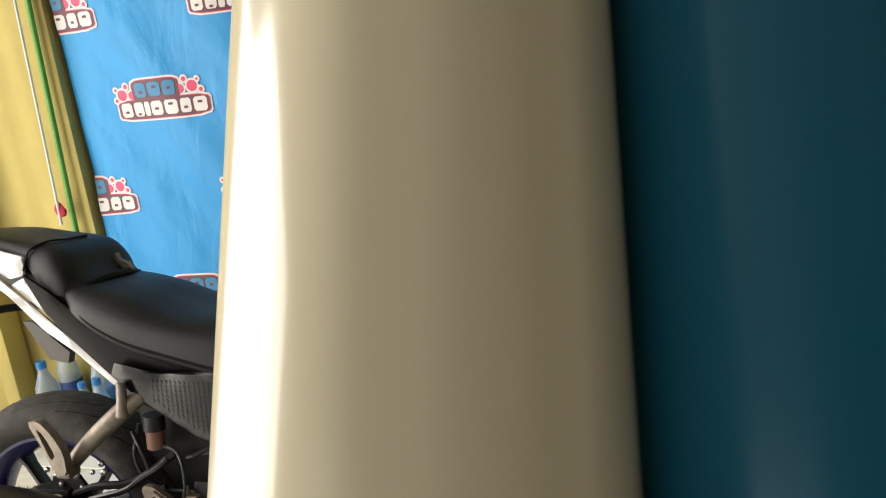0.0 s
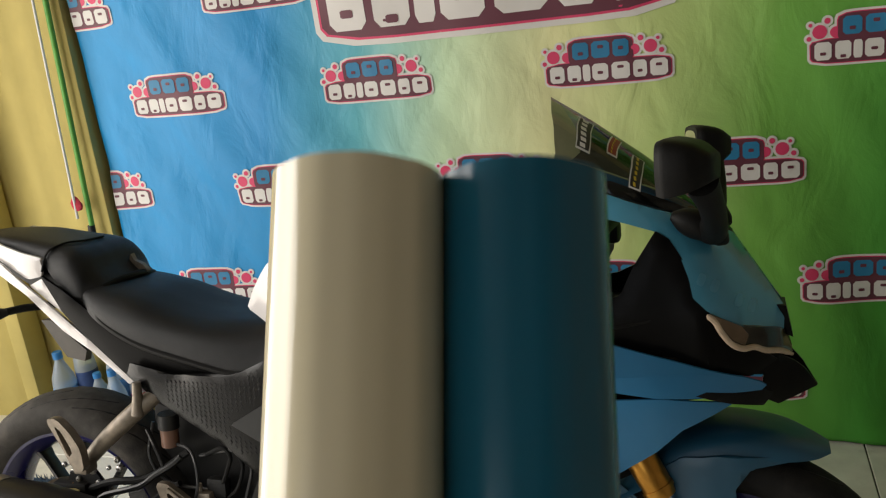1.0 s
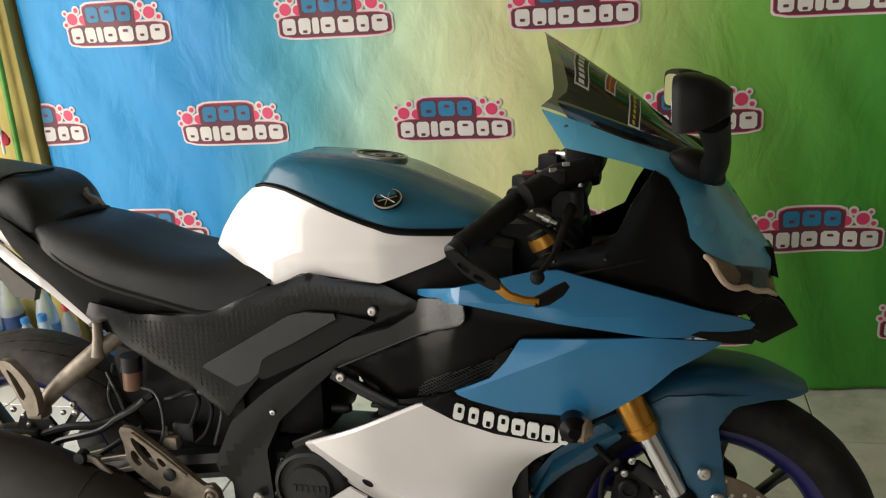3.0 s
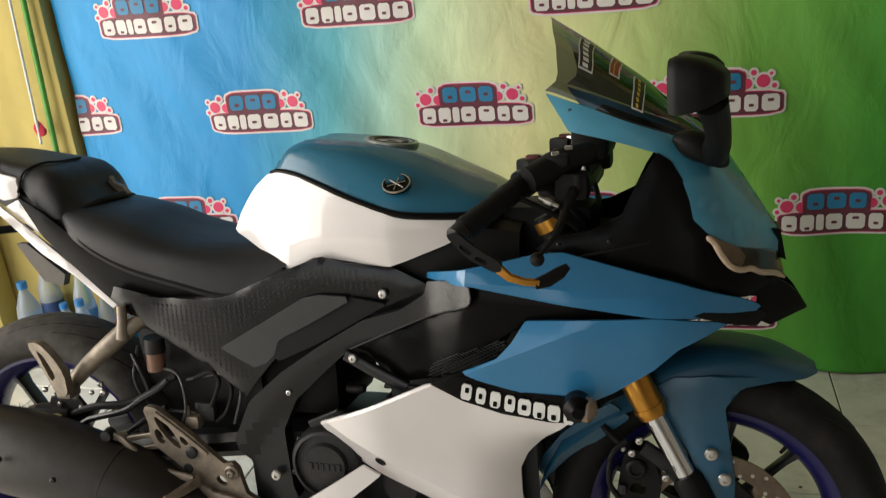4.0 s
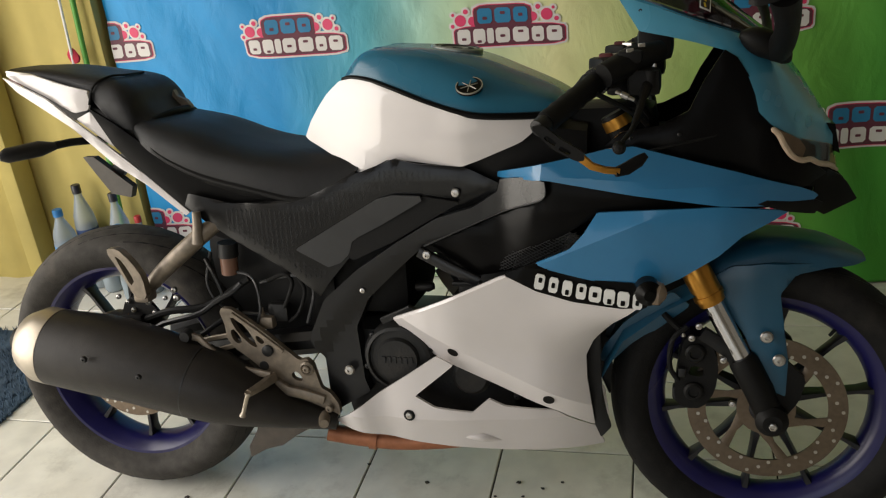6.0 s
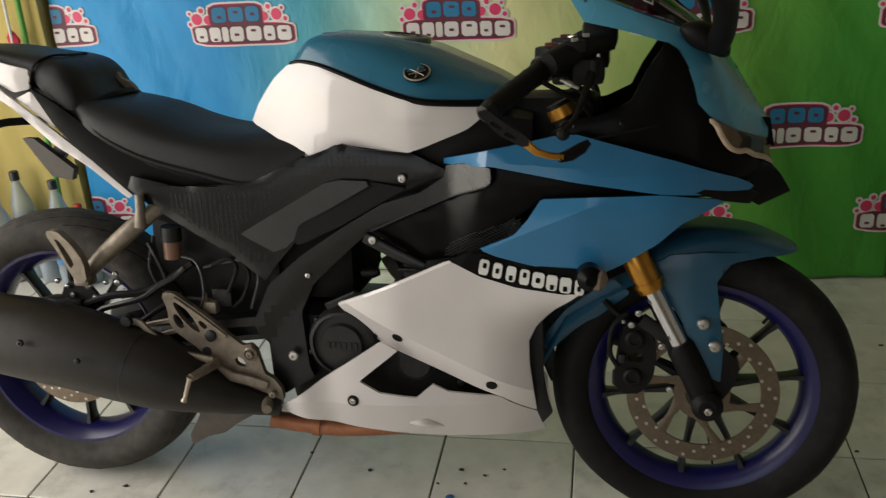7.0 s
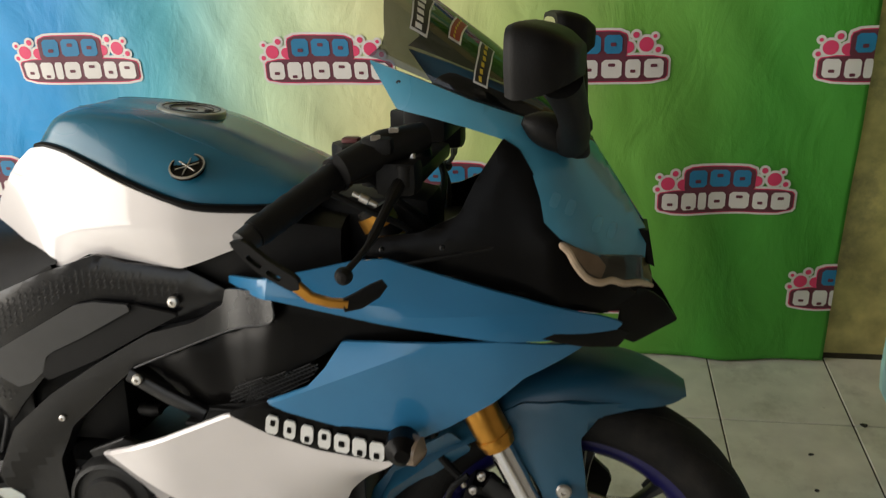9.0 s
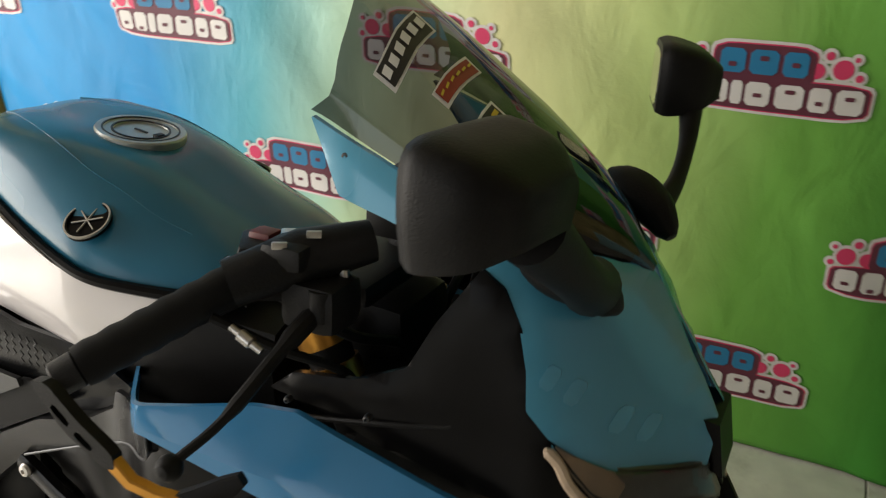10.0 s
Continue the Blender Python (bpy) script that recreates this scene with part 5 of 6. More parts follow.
for x, z, r in ((0.005, 0.471, 0.006), (0.027, 0.460, 0.005), (0.037, 0.442, 0.006), (0.076, 0.462, 0.008), (0.088, 0.438, 0.006), (0.142, 0.490, 0.007), (0.145, 0.472, 0.008), (0.118, 0.471, 0.005), (0.153, 0.442, 0.006), (0.164, 0.431, 0.005)):
    bolt(bike, x, -0.122, z, r, M_STEEL)
part("caliper_bracket", plate(rounded([(-0.01, 0.40), (0.02, 0.470), (0.07, 0.468), (0.10, 0.43), (0.10, 0.405)], 0.2), [], -0.120, -0.112), M_ENGINE, bike, "black brake bracket")
part("frame_tail", plate([(0.19, 0.680), (0.33, 0.70), (0.50, 0.62), (0.50, 0.47), (0.42, 0.52), (0.315, 0.585), (0.262, 0.622)], [], -0.118, -0.108), M_DEEP, bike)
part("side_stand", tube([(0.52, 0.12, 0.27), (0.47, 0.20, 0.14), (0.43, 0.262, 0.052)], [0.013, 0.012, 0.011], sides=12), M_FRAME, bike, "black side stand")
part("stand_foot", box_bm(0.40, 0.242, 0.040, 0.46, 0.290, 0.047, 0.002), M_FRAME, bike, m=None)

# front end
RAKE = 0.506


def fork_x(z):
    return 1.219 - RAKE * (z - 0.485)


for s in (-1, 1):
    y = s * 0.098
    fk = part("fork_leg", tube([(fork_x(0.70), y, 0.70), (fork_x(0.56), y, 0.56), (fork_x(0.553), y, 0.553), (fork_x(0.50), y, 0.50), (fork_x(0.487), y, 0.487)], [0.0235, 0.0235, 0.0265, 0.0265, 0.024], sides=24), M_GOLD, bike, "gold anodised fork leg")
    part("fork_upper", tube([(fork_x(0.83), y, 0.83), (fork_x(0.69), y, 0.69)], 0.0225, sides=20), M_DEEP, fk)
    part("fork_collar", tube([(fork_x(0.505), y, 0.505), (fork_x(0.498), y, 0.498)], 0.028, sides=24), M_GOLD, fk)
    part("fork_tube", tube([(fork_x(0.49), y, 0.49), (fork_x(0.37), y, 0.37)], 0.0185, sides=24), M_CHROME, fk, "chrome fork tube")
    part("fork_bottom", tube([(fork_x(0.385), y, 0.385), (fork_x(0.375), y, 0.375), (fork_x(0.32), y, 0.32), (fork_x(0.285), y, 0.275)], [0.023, 0.027, 0.027, 0.024], sides=20), M_DEEP, fk, "black fork bottom")
    part("axle_clamp", lathe([(0.029, 0.022), (0.029, -0.010), (0.022, -0.018), (0.017, -0.022), (0.001, -0.022)], 24), M_DEEP, fk, "", Matrix.Translation((FA + 0.008, y - 0.012, 0.268)))
    part("axle_carrier", plate(rounded([(FA - 0.035, 0.395), (FA + 0.018, 0.390), (FA + 0.066, 0.345), (FA + 0.055, 0.300), (FA + 0.022, 0.252), (FA - 0.012, 0.250)], 0.15), [], s * 0.084, s * 0.096), M_DEEP, fk)
    part("axle_bolt", lathe([(0.0075, 0), (0.0075, -0.004), (0.005, -0.005), (0.004, -0.002)], 6), M_STEEL, fk, "", Matrix.Translation((FA + 0.008, y - 0.040 if s < 0 else y + 0.035, 0.268)))
cal = part("front_caliper", plate(rounded([(1.152, 0.300), (1.160, 0.372), (1.172, 0.428), (1.214, 0.424), (1.232, 0.372), (1.226, 0.318), (1.204, 0.284), (1.172, 0.282)], 0.2), [rounded([(1.176, 0.350), (1.184, 0.368), (1.206, 0.364), (1.204, 0.346)], 0.2)], -0.112, -0.066), M_DEEP, bike, "black front brake caliper")
for x, z in ((1.190, 0.394), (1.188, 0.318)):
    part("caliper_piston", lathe([(0.018, 0.0), (0.018, -0.006), (0.014, -0.009), (0.010, -0.009), (0.009, -0.006), (0.001, -0.006)], 24), M_DEEP, cal, "", Matrix.Translation((x, -0.112, z)))
part("caliper_bridge", box_bm(1.160, -0.124, 0.348, 1.174, -0.108, 0.366, 0.004), M_BLACK, cal)
part("caliper_lug", box_bm(1.150, -0.110, 0.296, 1.166, -0.086, 0.322, 0.005), M_BLACK, cal)
part("bleed_nipple", tube([(1.168, -0.110, 0.425), (1.166, -0.114, 0.442)], [0.005, 0.003], sides=8), M_STEEL, cal)
part("caliper_arm", strut([(1.20, -0.105, 0.43), (1.245, -0.105, 0.40), (1.285, -0.10, 0.35)], 0.026, 0.016), M_BLACK, cal)
for x, z in ((1.195, 0.448), (1.183, 0.425), (1.238, 0.385), (1.256, 0.300)):
    bolt(cal, x, -0.118, z, 0.0068, M_STEEL)
part("caliper_pipe", tube(smooth_path([(1.175, -0.115, 0.445), (1.150, -0.12, 0.42), (1.145, -0.12, 0.37), (1.16, -0.118, 0.34)], 5), 0.005, sides=8), M_RUBBER, cal)
part("brake_hose", tube(smooth_path([(1.17, -0.11, 0.43), (1.13, -0.10, 0.47), (1.12, -0.09, 0.53), (1.12, -0.08, 0.62)], 5), 0.006, sides=8), M_RUBBER, bike)
# mudguard parts: darker copy of the cowl paint stands in for shade
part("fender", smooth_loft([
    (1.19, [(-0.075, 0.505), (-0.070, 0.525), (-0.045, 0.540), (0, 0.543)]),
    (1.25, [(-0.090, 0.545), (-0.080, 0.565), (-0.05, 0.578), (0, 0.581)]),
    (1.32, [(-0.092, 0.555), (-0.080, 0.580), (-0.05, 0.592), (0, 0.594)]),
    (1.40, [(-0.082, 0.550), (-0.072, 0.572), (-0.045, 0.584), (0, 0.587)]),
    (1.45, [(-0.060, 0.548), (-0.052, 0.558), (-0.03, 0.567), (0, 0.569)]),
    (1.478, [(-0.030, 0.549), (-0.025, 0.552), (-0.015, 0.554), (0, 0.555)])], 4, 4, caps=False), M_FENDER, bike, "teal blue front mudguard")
bike.children[-1].modifiers.new("thickness", "SOLIDIFY").thickness = 0.003
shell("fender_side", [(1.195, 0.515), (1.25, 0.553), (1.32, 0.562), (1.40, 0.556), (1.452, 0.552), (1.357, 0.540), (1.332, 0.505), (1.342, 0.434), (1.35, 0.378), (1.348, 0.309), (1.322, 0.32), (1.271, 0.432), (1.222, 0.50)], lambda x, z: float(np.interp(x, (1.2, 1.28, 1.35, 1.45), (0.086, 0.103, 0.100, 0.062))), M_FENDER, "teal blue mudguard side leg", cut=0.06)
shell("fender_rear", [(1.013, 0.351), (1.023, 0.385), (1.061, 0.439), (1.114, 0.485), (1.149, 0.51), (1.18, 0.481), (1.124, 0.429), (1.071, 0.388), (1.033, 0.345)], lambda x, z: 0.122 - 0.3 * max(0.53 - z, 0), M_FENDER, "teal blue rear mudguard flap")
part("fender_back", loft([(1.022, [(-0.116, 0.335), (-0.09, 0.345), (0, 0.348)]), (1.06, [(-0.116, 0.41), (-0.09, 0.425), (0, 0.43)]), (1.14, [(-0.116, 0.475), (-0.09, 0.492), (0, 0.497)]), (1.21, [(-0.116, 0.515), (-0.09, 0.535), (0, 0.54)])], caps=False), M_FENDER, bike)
bike.children[-1].modifiers.new("thickness", "SOLIDIFY").thickness = 0.003
bk = part("front_blinker", tube([(1.095, -0.19, 0.550), (1.103, -0.215, 0.552), (1.108, -0.225, 0.553), (1.112, -0.250, 0.552), (1.114, -0.262, 0.551)], [0.010, 0.012, 0.022, 0.022, 0.009], sides=20), M_BLACK_GLOSS, bike, "black front blinker")
part("blinker_lens", tube([(1.112, -0.236, 0.550), (1.132, -0.240, 0.548), (1.140, -0.242, 0.547)], [0.0225, 0.019, 0.006], sides=18), M_AMBER, bk, "smoked amber lens")

# head fairing
Z_RIDGE = curve_of((1.05, 1.033), (1.182, 0.980), (1.274, 0.947), (1.335, 0.912), (1.378, 0.845), (1.414, 0.790))
Y_RIDGE = curve_of((1.05, 0.115), (1.12, 0.122), (1.182, 0.122), (1.24, 0.108), (1.29, 0.070), (1.335, 0.0), (1.42, 0.0))
Y_LOW = curve_of((1.05, 0.120), (1.09, 0.142), (1.2, 0.150), (1.26, 0.158), (1.30, 0.160), (1.35, 0.132), (1.39, 0.085), (1.42, 0.045))


def d_cowl(x, z):
    u = max(0.0, min(1.0, (Z_RIDGE(x) - z) / 0.11))
    return Y_RIDGE(x) + (Y_LOW(x) - Y_RIDGE(x)) * math.sqrt(u) + 0.002


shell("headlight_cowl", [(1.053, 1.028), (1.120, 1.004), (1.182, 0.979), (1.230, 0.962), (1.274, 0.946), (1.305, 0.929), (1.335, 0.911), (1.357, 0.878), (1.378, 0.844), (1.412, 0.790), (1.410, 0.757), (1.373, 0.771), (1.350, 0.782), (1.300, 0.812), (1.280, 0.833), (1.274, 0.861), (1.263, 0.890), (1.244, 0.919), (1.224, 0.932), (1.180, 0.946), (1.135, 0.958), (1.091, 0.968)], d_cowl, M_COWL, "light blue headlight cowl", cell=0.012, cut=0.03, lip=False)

M_TRACE = material("faded_blue_print", (0.070, 0.262, 0.385), 0.3, 0, 0.2, 30, coat=0.3)
for x, z in ((1.292, 0.858), (1.311, 0.847), (1.345, 0.820), (1.364, 0.806)):
    o = [(x + px * 0.86 + pz * 0.35, z - px * 0.5 + pz * 0.86) for px, pz in rounded([(-0.006, -0.009), (0.006, -0.009), (0.006, 0.009), (-0.006, 0.009)], 0.2)]
    part("faded_print_bar", panel(o, lambda a, c: d_cowl(a, c) + 0.0006, 0.002, lip=False, cell=0.006), M_TRACE, bike)


SCREEN_REAR = ((0, 1.052), (5, 1.066), (10.5, 1.074), (25, 1.070), (40, 1.066), (55, 1.057), (90, 1.045))


def screen_point(x, a, lift=0.0):
    rear = float(np.interp(min(math.degrees(a), 180 - math.degrees(a)), *zip(*SCREEN_REAR)))
    x = 1.335 - (1.335 - x) * (1.335 - rear) / 0.285
    zc = float(np.interp(x, (1.00, 1.05, 1.114, 1.197, 1.252, 1.30, 1.336), (1.179, 1.146, 1.104, 1.043, 0.995, 0.955, 0.913)))
    y, zl = Y_RIDGE(x) + 0.001, Z_RIDGE(x) + 0.002
    h = max(zc - zl, 0.002)
    n = Vector((0.5, -math.cos(a), math.sin(a))).normalized()
    return Vector((x, math.copysign(y * abs(math.cos(a)) ** 1.35, -math.cos(a)), zl + h * abs(math.sin(a)) ** 0.85)) + n * lift


b = bmesh.new()
xs = [1.05 + 0.285 * k / 26 for k in range(27)]
rings = [[b.verts.new(screen_point(x, math.pi * i / 24)) for i in range(25)] for x in xs]
for r0, r1 in zip(rings, rings[1:]):
    for i in range(24):
        b.faces.new((r0[i], r0[i + 1], r1[i + 1], r1[i]))
part("windscreen", b, M_SMOKE, bike, "smoked plastic windscreen", sharp=80)


b = bmesh.new()
rings = []
for k in range(15):
    x = 1.125 + 0.19 * k / 14
    rings.append([b.verts.new((x, (Y_RIDGE(x) - 0.006) * q, Z_RIDGE(x) - 0.012 + 0.008 * (1 - q * q))) for q in (-1, -0.5, 0, 0.5, 1)])
for r0, r1 in zip(rings, rings[1:]):
    for i in range(4):
        b.faces.new((r0[i], r0[i + 1], r1[i + 1], r1[i]))
deck = part("screen_deck", b, M_DEEP, bike, "black deck under the windscreen")
deck.modifiers.new("thickness", "SOLIDIFY").thickness = 0.003


def screen_sticker(x0, x1, a0, a1, mat, lift, skew=0.0, name="screen_sticker", parent=None, label=""):
    b = bmesh.new()
    n = 5
    g = [[b.verts.new(screen_point(x0 + (x1 - x0) * i / n + skew * j / n, radians(a0 + (a1 - a0) * j / n), lift)) for i in range(n + 1)] for j in range(n + 1)]
    for j in range(n):
        for i in range(n):
            b.faces.new((g[j][i], g[j][i + 1], g[j + 1][i + 1], g[j + 1][i]))
    return part(name, b, mat, parent or bike, label, sharp=80)


M_STK_R = material("sticker_red", (0.28, 0.03, 0.02), 0.5)
M_STK_Y = material("sticker_yellow", (0.60, 0.45, 0.04), 0.5)
M_STK_K = material("sticker_black", (0.02, 0.02, 0.02), 0.5)
for x0, x1, a0, a1, mat, bars in ((1.088, 1.108, 30, 70, M_STK_K, M_LETTER), (1.140, 1.153, 42, 72, M_STK_R, M_STK_Y), (1.174, 1.189, 14, 60, M_STK_K, M_STK_Y)):
    st = screen_sticker(x0 - 0.002, x1 + 0.002, a0 - 2, a1 + 2, M_LETTER, 0.0012, 0.010, label="small printed sticker with a white edge")
    screen_sticker(x0, x1, a0, a1, mat, 0.0022, 0.010, "sticker_field", st)
    for k in range(6):
        t0, t1 = (k + 0.15) / 6, (k + 0.82) / 6
        screen_sticker(x0 + 0.010 * t0 + 0.005, x1 + 0.010 * t0 - 0.006, a0 + (a1 - a0) * t0, a0 + (a1 - a0) * t1, bars, 0.0032, 0, "sticker_bar", st)
for x in (1.093, 1.205):
    bolt(bike, x, -Y_RIDGE(x) - 0.0065, Z_RIDGE(x) - 0.016, 0.0042, M_BLACK, d=0.003)

shell("inner_cowl", [(1.226, 0.933), (1.246, 0.920), (1.265, 0.890), (1.276, 0.861), (1.283, 0.833), (1.302, 0.811), (1.318, 0.786), (1.336, 0.760), (1.374, 0.738), (1.40, 0.715), (1.36, 0.700), (1.251, 0.735), (1.16, 0.758), (1.08, 0.778), (1.035, 0.782), (1.062, 0.805), (1.124, 0.815), (1.172, 0.838), (1.192, 0.880)], lambda x, z: float(np.interp(x, (1.0, 1.15, 1.25, 1.30, 1.35, 1.41), (0.160, 0.165, 0.156, 0.156, 0.128, 0.060))) - 0.12 * max(z - 0.80, 0), M_BLACK_GLOSS, "black inner cowl panel", cut=0.05)
part("cowl_rim", tube(smooth_path([(1.049, -0.1631, 0.765), (1.086, -0.1644, 0.769), (1.15, -0.1665, 0.784), (1.199, -0.1591, 0.793), (1.219, -0.1559, 0.802), (1.227, -0.1498, 0.843), (1.229, -0.145, 0.88), (1.242, -0.1389, 0.915)], 4), 0.0026, sides=8), M_DEEP, bike, "raised rim of the inner cowl")
shell("nose_panel", [(1.25, 0.735), (1.318, 0.780), (1.336, 0.757), (1.353, 0.748), (1.386, 0.731), (1.424, 0.706), (1.440, 0.690), (1.462, 0.655), (1.400, 0.640), (1.384, 0.652), (1.374, 0.672), (1.378, 0.695), (1.352, 0.703), (1.325, 0.710), (1.305, 0.700), (1.25, 0.690)], lambda x, z: float(np.interp(x, (1.25, 1.30, 1.345, 1.40, 1.46), (0.150, 0.152, 0.126, 0.064, 0.008))), M_BLACK_GLOSS, "gloss black nose", cut=0.05)
d_lamp = lambda x, z: float(np.interp(x, (1.28, 1.32, 1.355, 1.39, 1.41, 1.43), (0.170, 0.160, 0.136, 0.088, 0.050, 0.006)))
lamp_line = [(1.300, 0.810), (1.353, 0.783), (1.380, 0.772), (1.410, 0.759), (1.424, 0.710), (1.380, 0.737), (1.350, 0.751), (1.335, 0.762), (1.317, 0.788)]
shell("headlight_reflector", lamp_line, lambda x, z: d_lamp(x, z) - 0.010, M_LAMP_DARK, "dark metal headlight reflector", cut=0.1)
shell("lamp_cheek", [(1.303, 0.807), (1.345, 0.786), (1.358, 0.768), (1.352, 0.752), (1.335, 0.764), (1.319, 0.788)], lambda x, z: d_lamp(x, z) - 0.006, M_REFLECTOR, "tan metal reflector cheek", cut=0.1)
shell("headlight_lens", [(x * 1.0 + 0.001, z + 0.001) for x, z in lamp_line], d_lamp, M_LENS, "clear headlight lens", thick=0.003, cut=0.1)
for s in (-1, 1):
    part("lamp_trim", tube(smooth_path([(x, s * (d_lamp(x, 0) + 0.001), z) for x, z in ((1.300, 0.808), (1.311, 0.797), (1.320, 0.780), (1.334, 0.760), (1.350, 0.751), (1.366, 0.749), (1.382, 0.738), (1.404, 0.728), (1.422, 0.712))], 4), [0.0022] + [0.0048] * 30 + [0.003] * 2, sides=8), M_TRIM_CREAM, bike, "cream headlight trim strip")
    part("lamp_bowl", lathe([(0.002, 0.02), (0.014, 0.016), (0.020, 0.004), (0.023, -0.004), (0.0215, -0.004), (0.018, 0.004)], 20), M_REFLECTOR, bike, "", Matrix.Translation((1.345, s * 0.092, 0.768)) @ Matrix.Rotation(radians(50 * s), 4, "Z"))
part("nose_core", smooth_loft([(1.12, [(-0.14, 0.72), (-0.14, 0.76), (0, 0.77)]), (1.25, [(-0.12, 0.68), (-0.13, 0.78), (0, 0.80)]), (1.29, [(-0.09, 0.72), (-0.10, 0.77), (0, 0.79)])], 3, 3), M_DEEP, bike)
shell("nose_recess", [(1.278, 0.688), (1.298, 0.692), (1.340, 0.684), (1.376, 0.681), (1.392, 0.672), (1.377, 0.656), (1.332, 0.667), (1.306, 0.677)], lambda x, z: W_FAIR(x) - 0.0045, M_RUBBER, "black recess under the fairing nose", cut=0.06, roll=0.002)
part("nose_fin", plate([(1.386, 0.796), (1.414, 0.793), (1.424, 0.742), (1.410, 0.748), (1.404, 0.768)], [], -0.032, 0.032), M_BLACK_GLOSS, bike, "gloss black fin between the headlights")
part("lamp_divider", box_bm(1.30, -0.025, 0.735, 1.392, 0.025, 0.800, 0.01), M_DEEP, bike)
part("dashboard", box_bm(1.085, -0.085, 0.915, 1.145, 0.085, 0.972, 0.014), M_DEEP, bike, "black instrument cluster")
part("dash_stay", box_bm(1.20, -0.03, 0.78, 1.26, 0.03, 0.835, 0.015), M_DEEP, bike)
part("dash_wing", box_bm(1.08, -0.135, 0.755, 1.26, 0.135, 0.782, 0.01), M_DEEP, bike)
for s in (-1, 1):
    foot = part("mirror", tube(smooth_path([(1.250, s * 0.132, 0.955), (1.276, s * 0.126, 0.944), (1.304, s * 0.116, 0.930), (1.328, s * 0.100, 0.908)], 4), [0.006, 0.012, 0.017, 0.020, 0.022, 0.023, 0.023, 0.022, 0.021, 0.019, 0.016, 0.013, 0.006], sides=14), M_DEEP, bike, "black mirror with a broad housing")
    part("mirror_stalk", tube(smooth_path([(1.308, s * 0.118, 0.930), (1.314, s * 0.160, 0.948), (1.312, s * 0.208, 0.978), (1.302, s * 0.258, 1.016)], 5), [(0.014 if s > 0 else 0.024) - 0.0055 * math.sin(math.pi * k / 15) for k in range(16)], sides=16), M_DEEP, foot)
    h = smooth_loft([(1.245, [(-0.050, -0.052), (-0.056, 0.0), (-0.048, 0.044), (0, 0.050)]), (1.262, [(-0.056, -0.056), (-0.063, 0.0), (-0.053, 0.048), (0, 0.054)]), (1.300, [(-0.050, -0.046), (-0.057, 0.0), (-0.048, 0.038), (0, 0.044)]), (1.328, [(-0.028, -0.028), (-0.034, 0.0), (-0.028, 0.018), (0, 0.020)])], 4, 4)
    mm = Matrix.Translation((1.288, s * 0.280, 1.041)) @ Matrix.Rotation(radians(16 if s > 0 else -9), 4, "Z") @ Matrix.Diagonal((0.82, 0.96, 0.70, 1)) @ Matrix.Translation((-1.285, 0, 0))
    part("mirror_shell", h, M_DEEP, foot, "", mm, sharp=60)
    part("mirror_glass", panel(rounded([(-0.046, -0.046), (0.046, -0.046), (0.050, 0.0), (0.042, 0.040), (-0.042, 0.040), (-0.050, 0.0)], 0.2, 2), lambda x, z: 0.0, 0.002, lip=False, cell=0.2), M_MIRROR, foot, "mirror glass", mm @ Matrix.Translation((1.2435, 0, 0)) @ Matrix.Rotation(radians(-90), 4, "Z"))

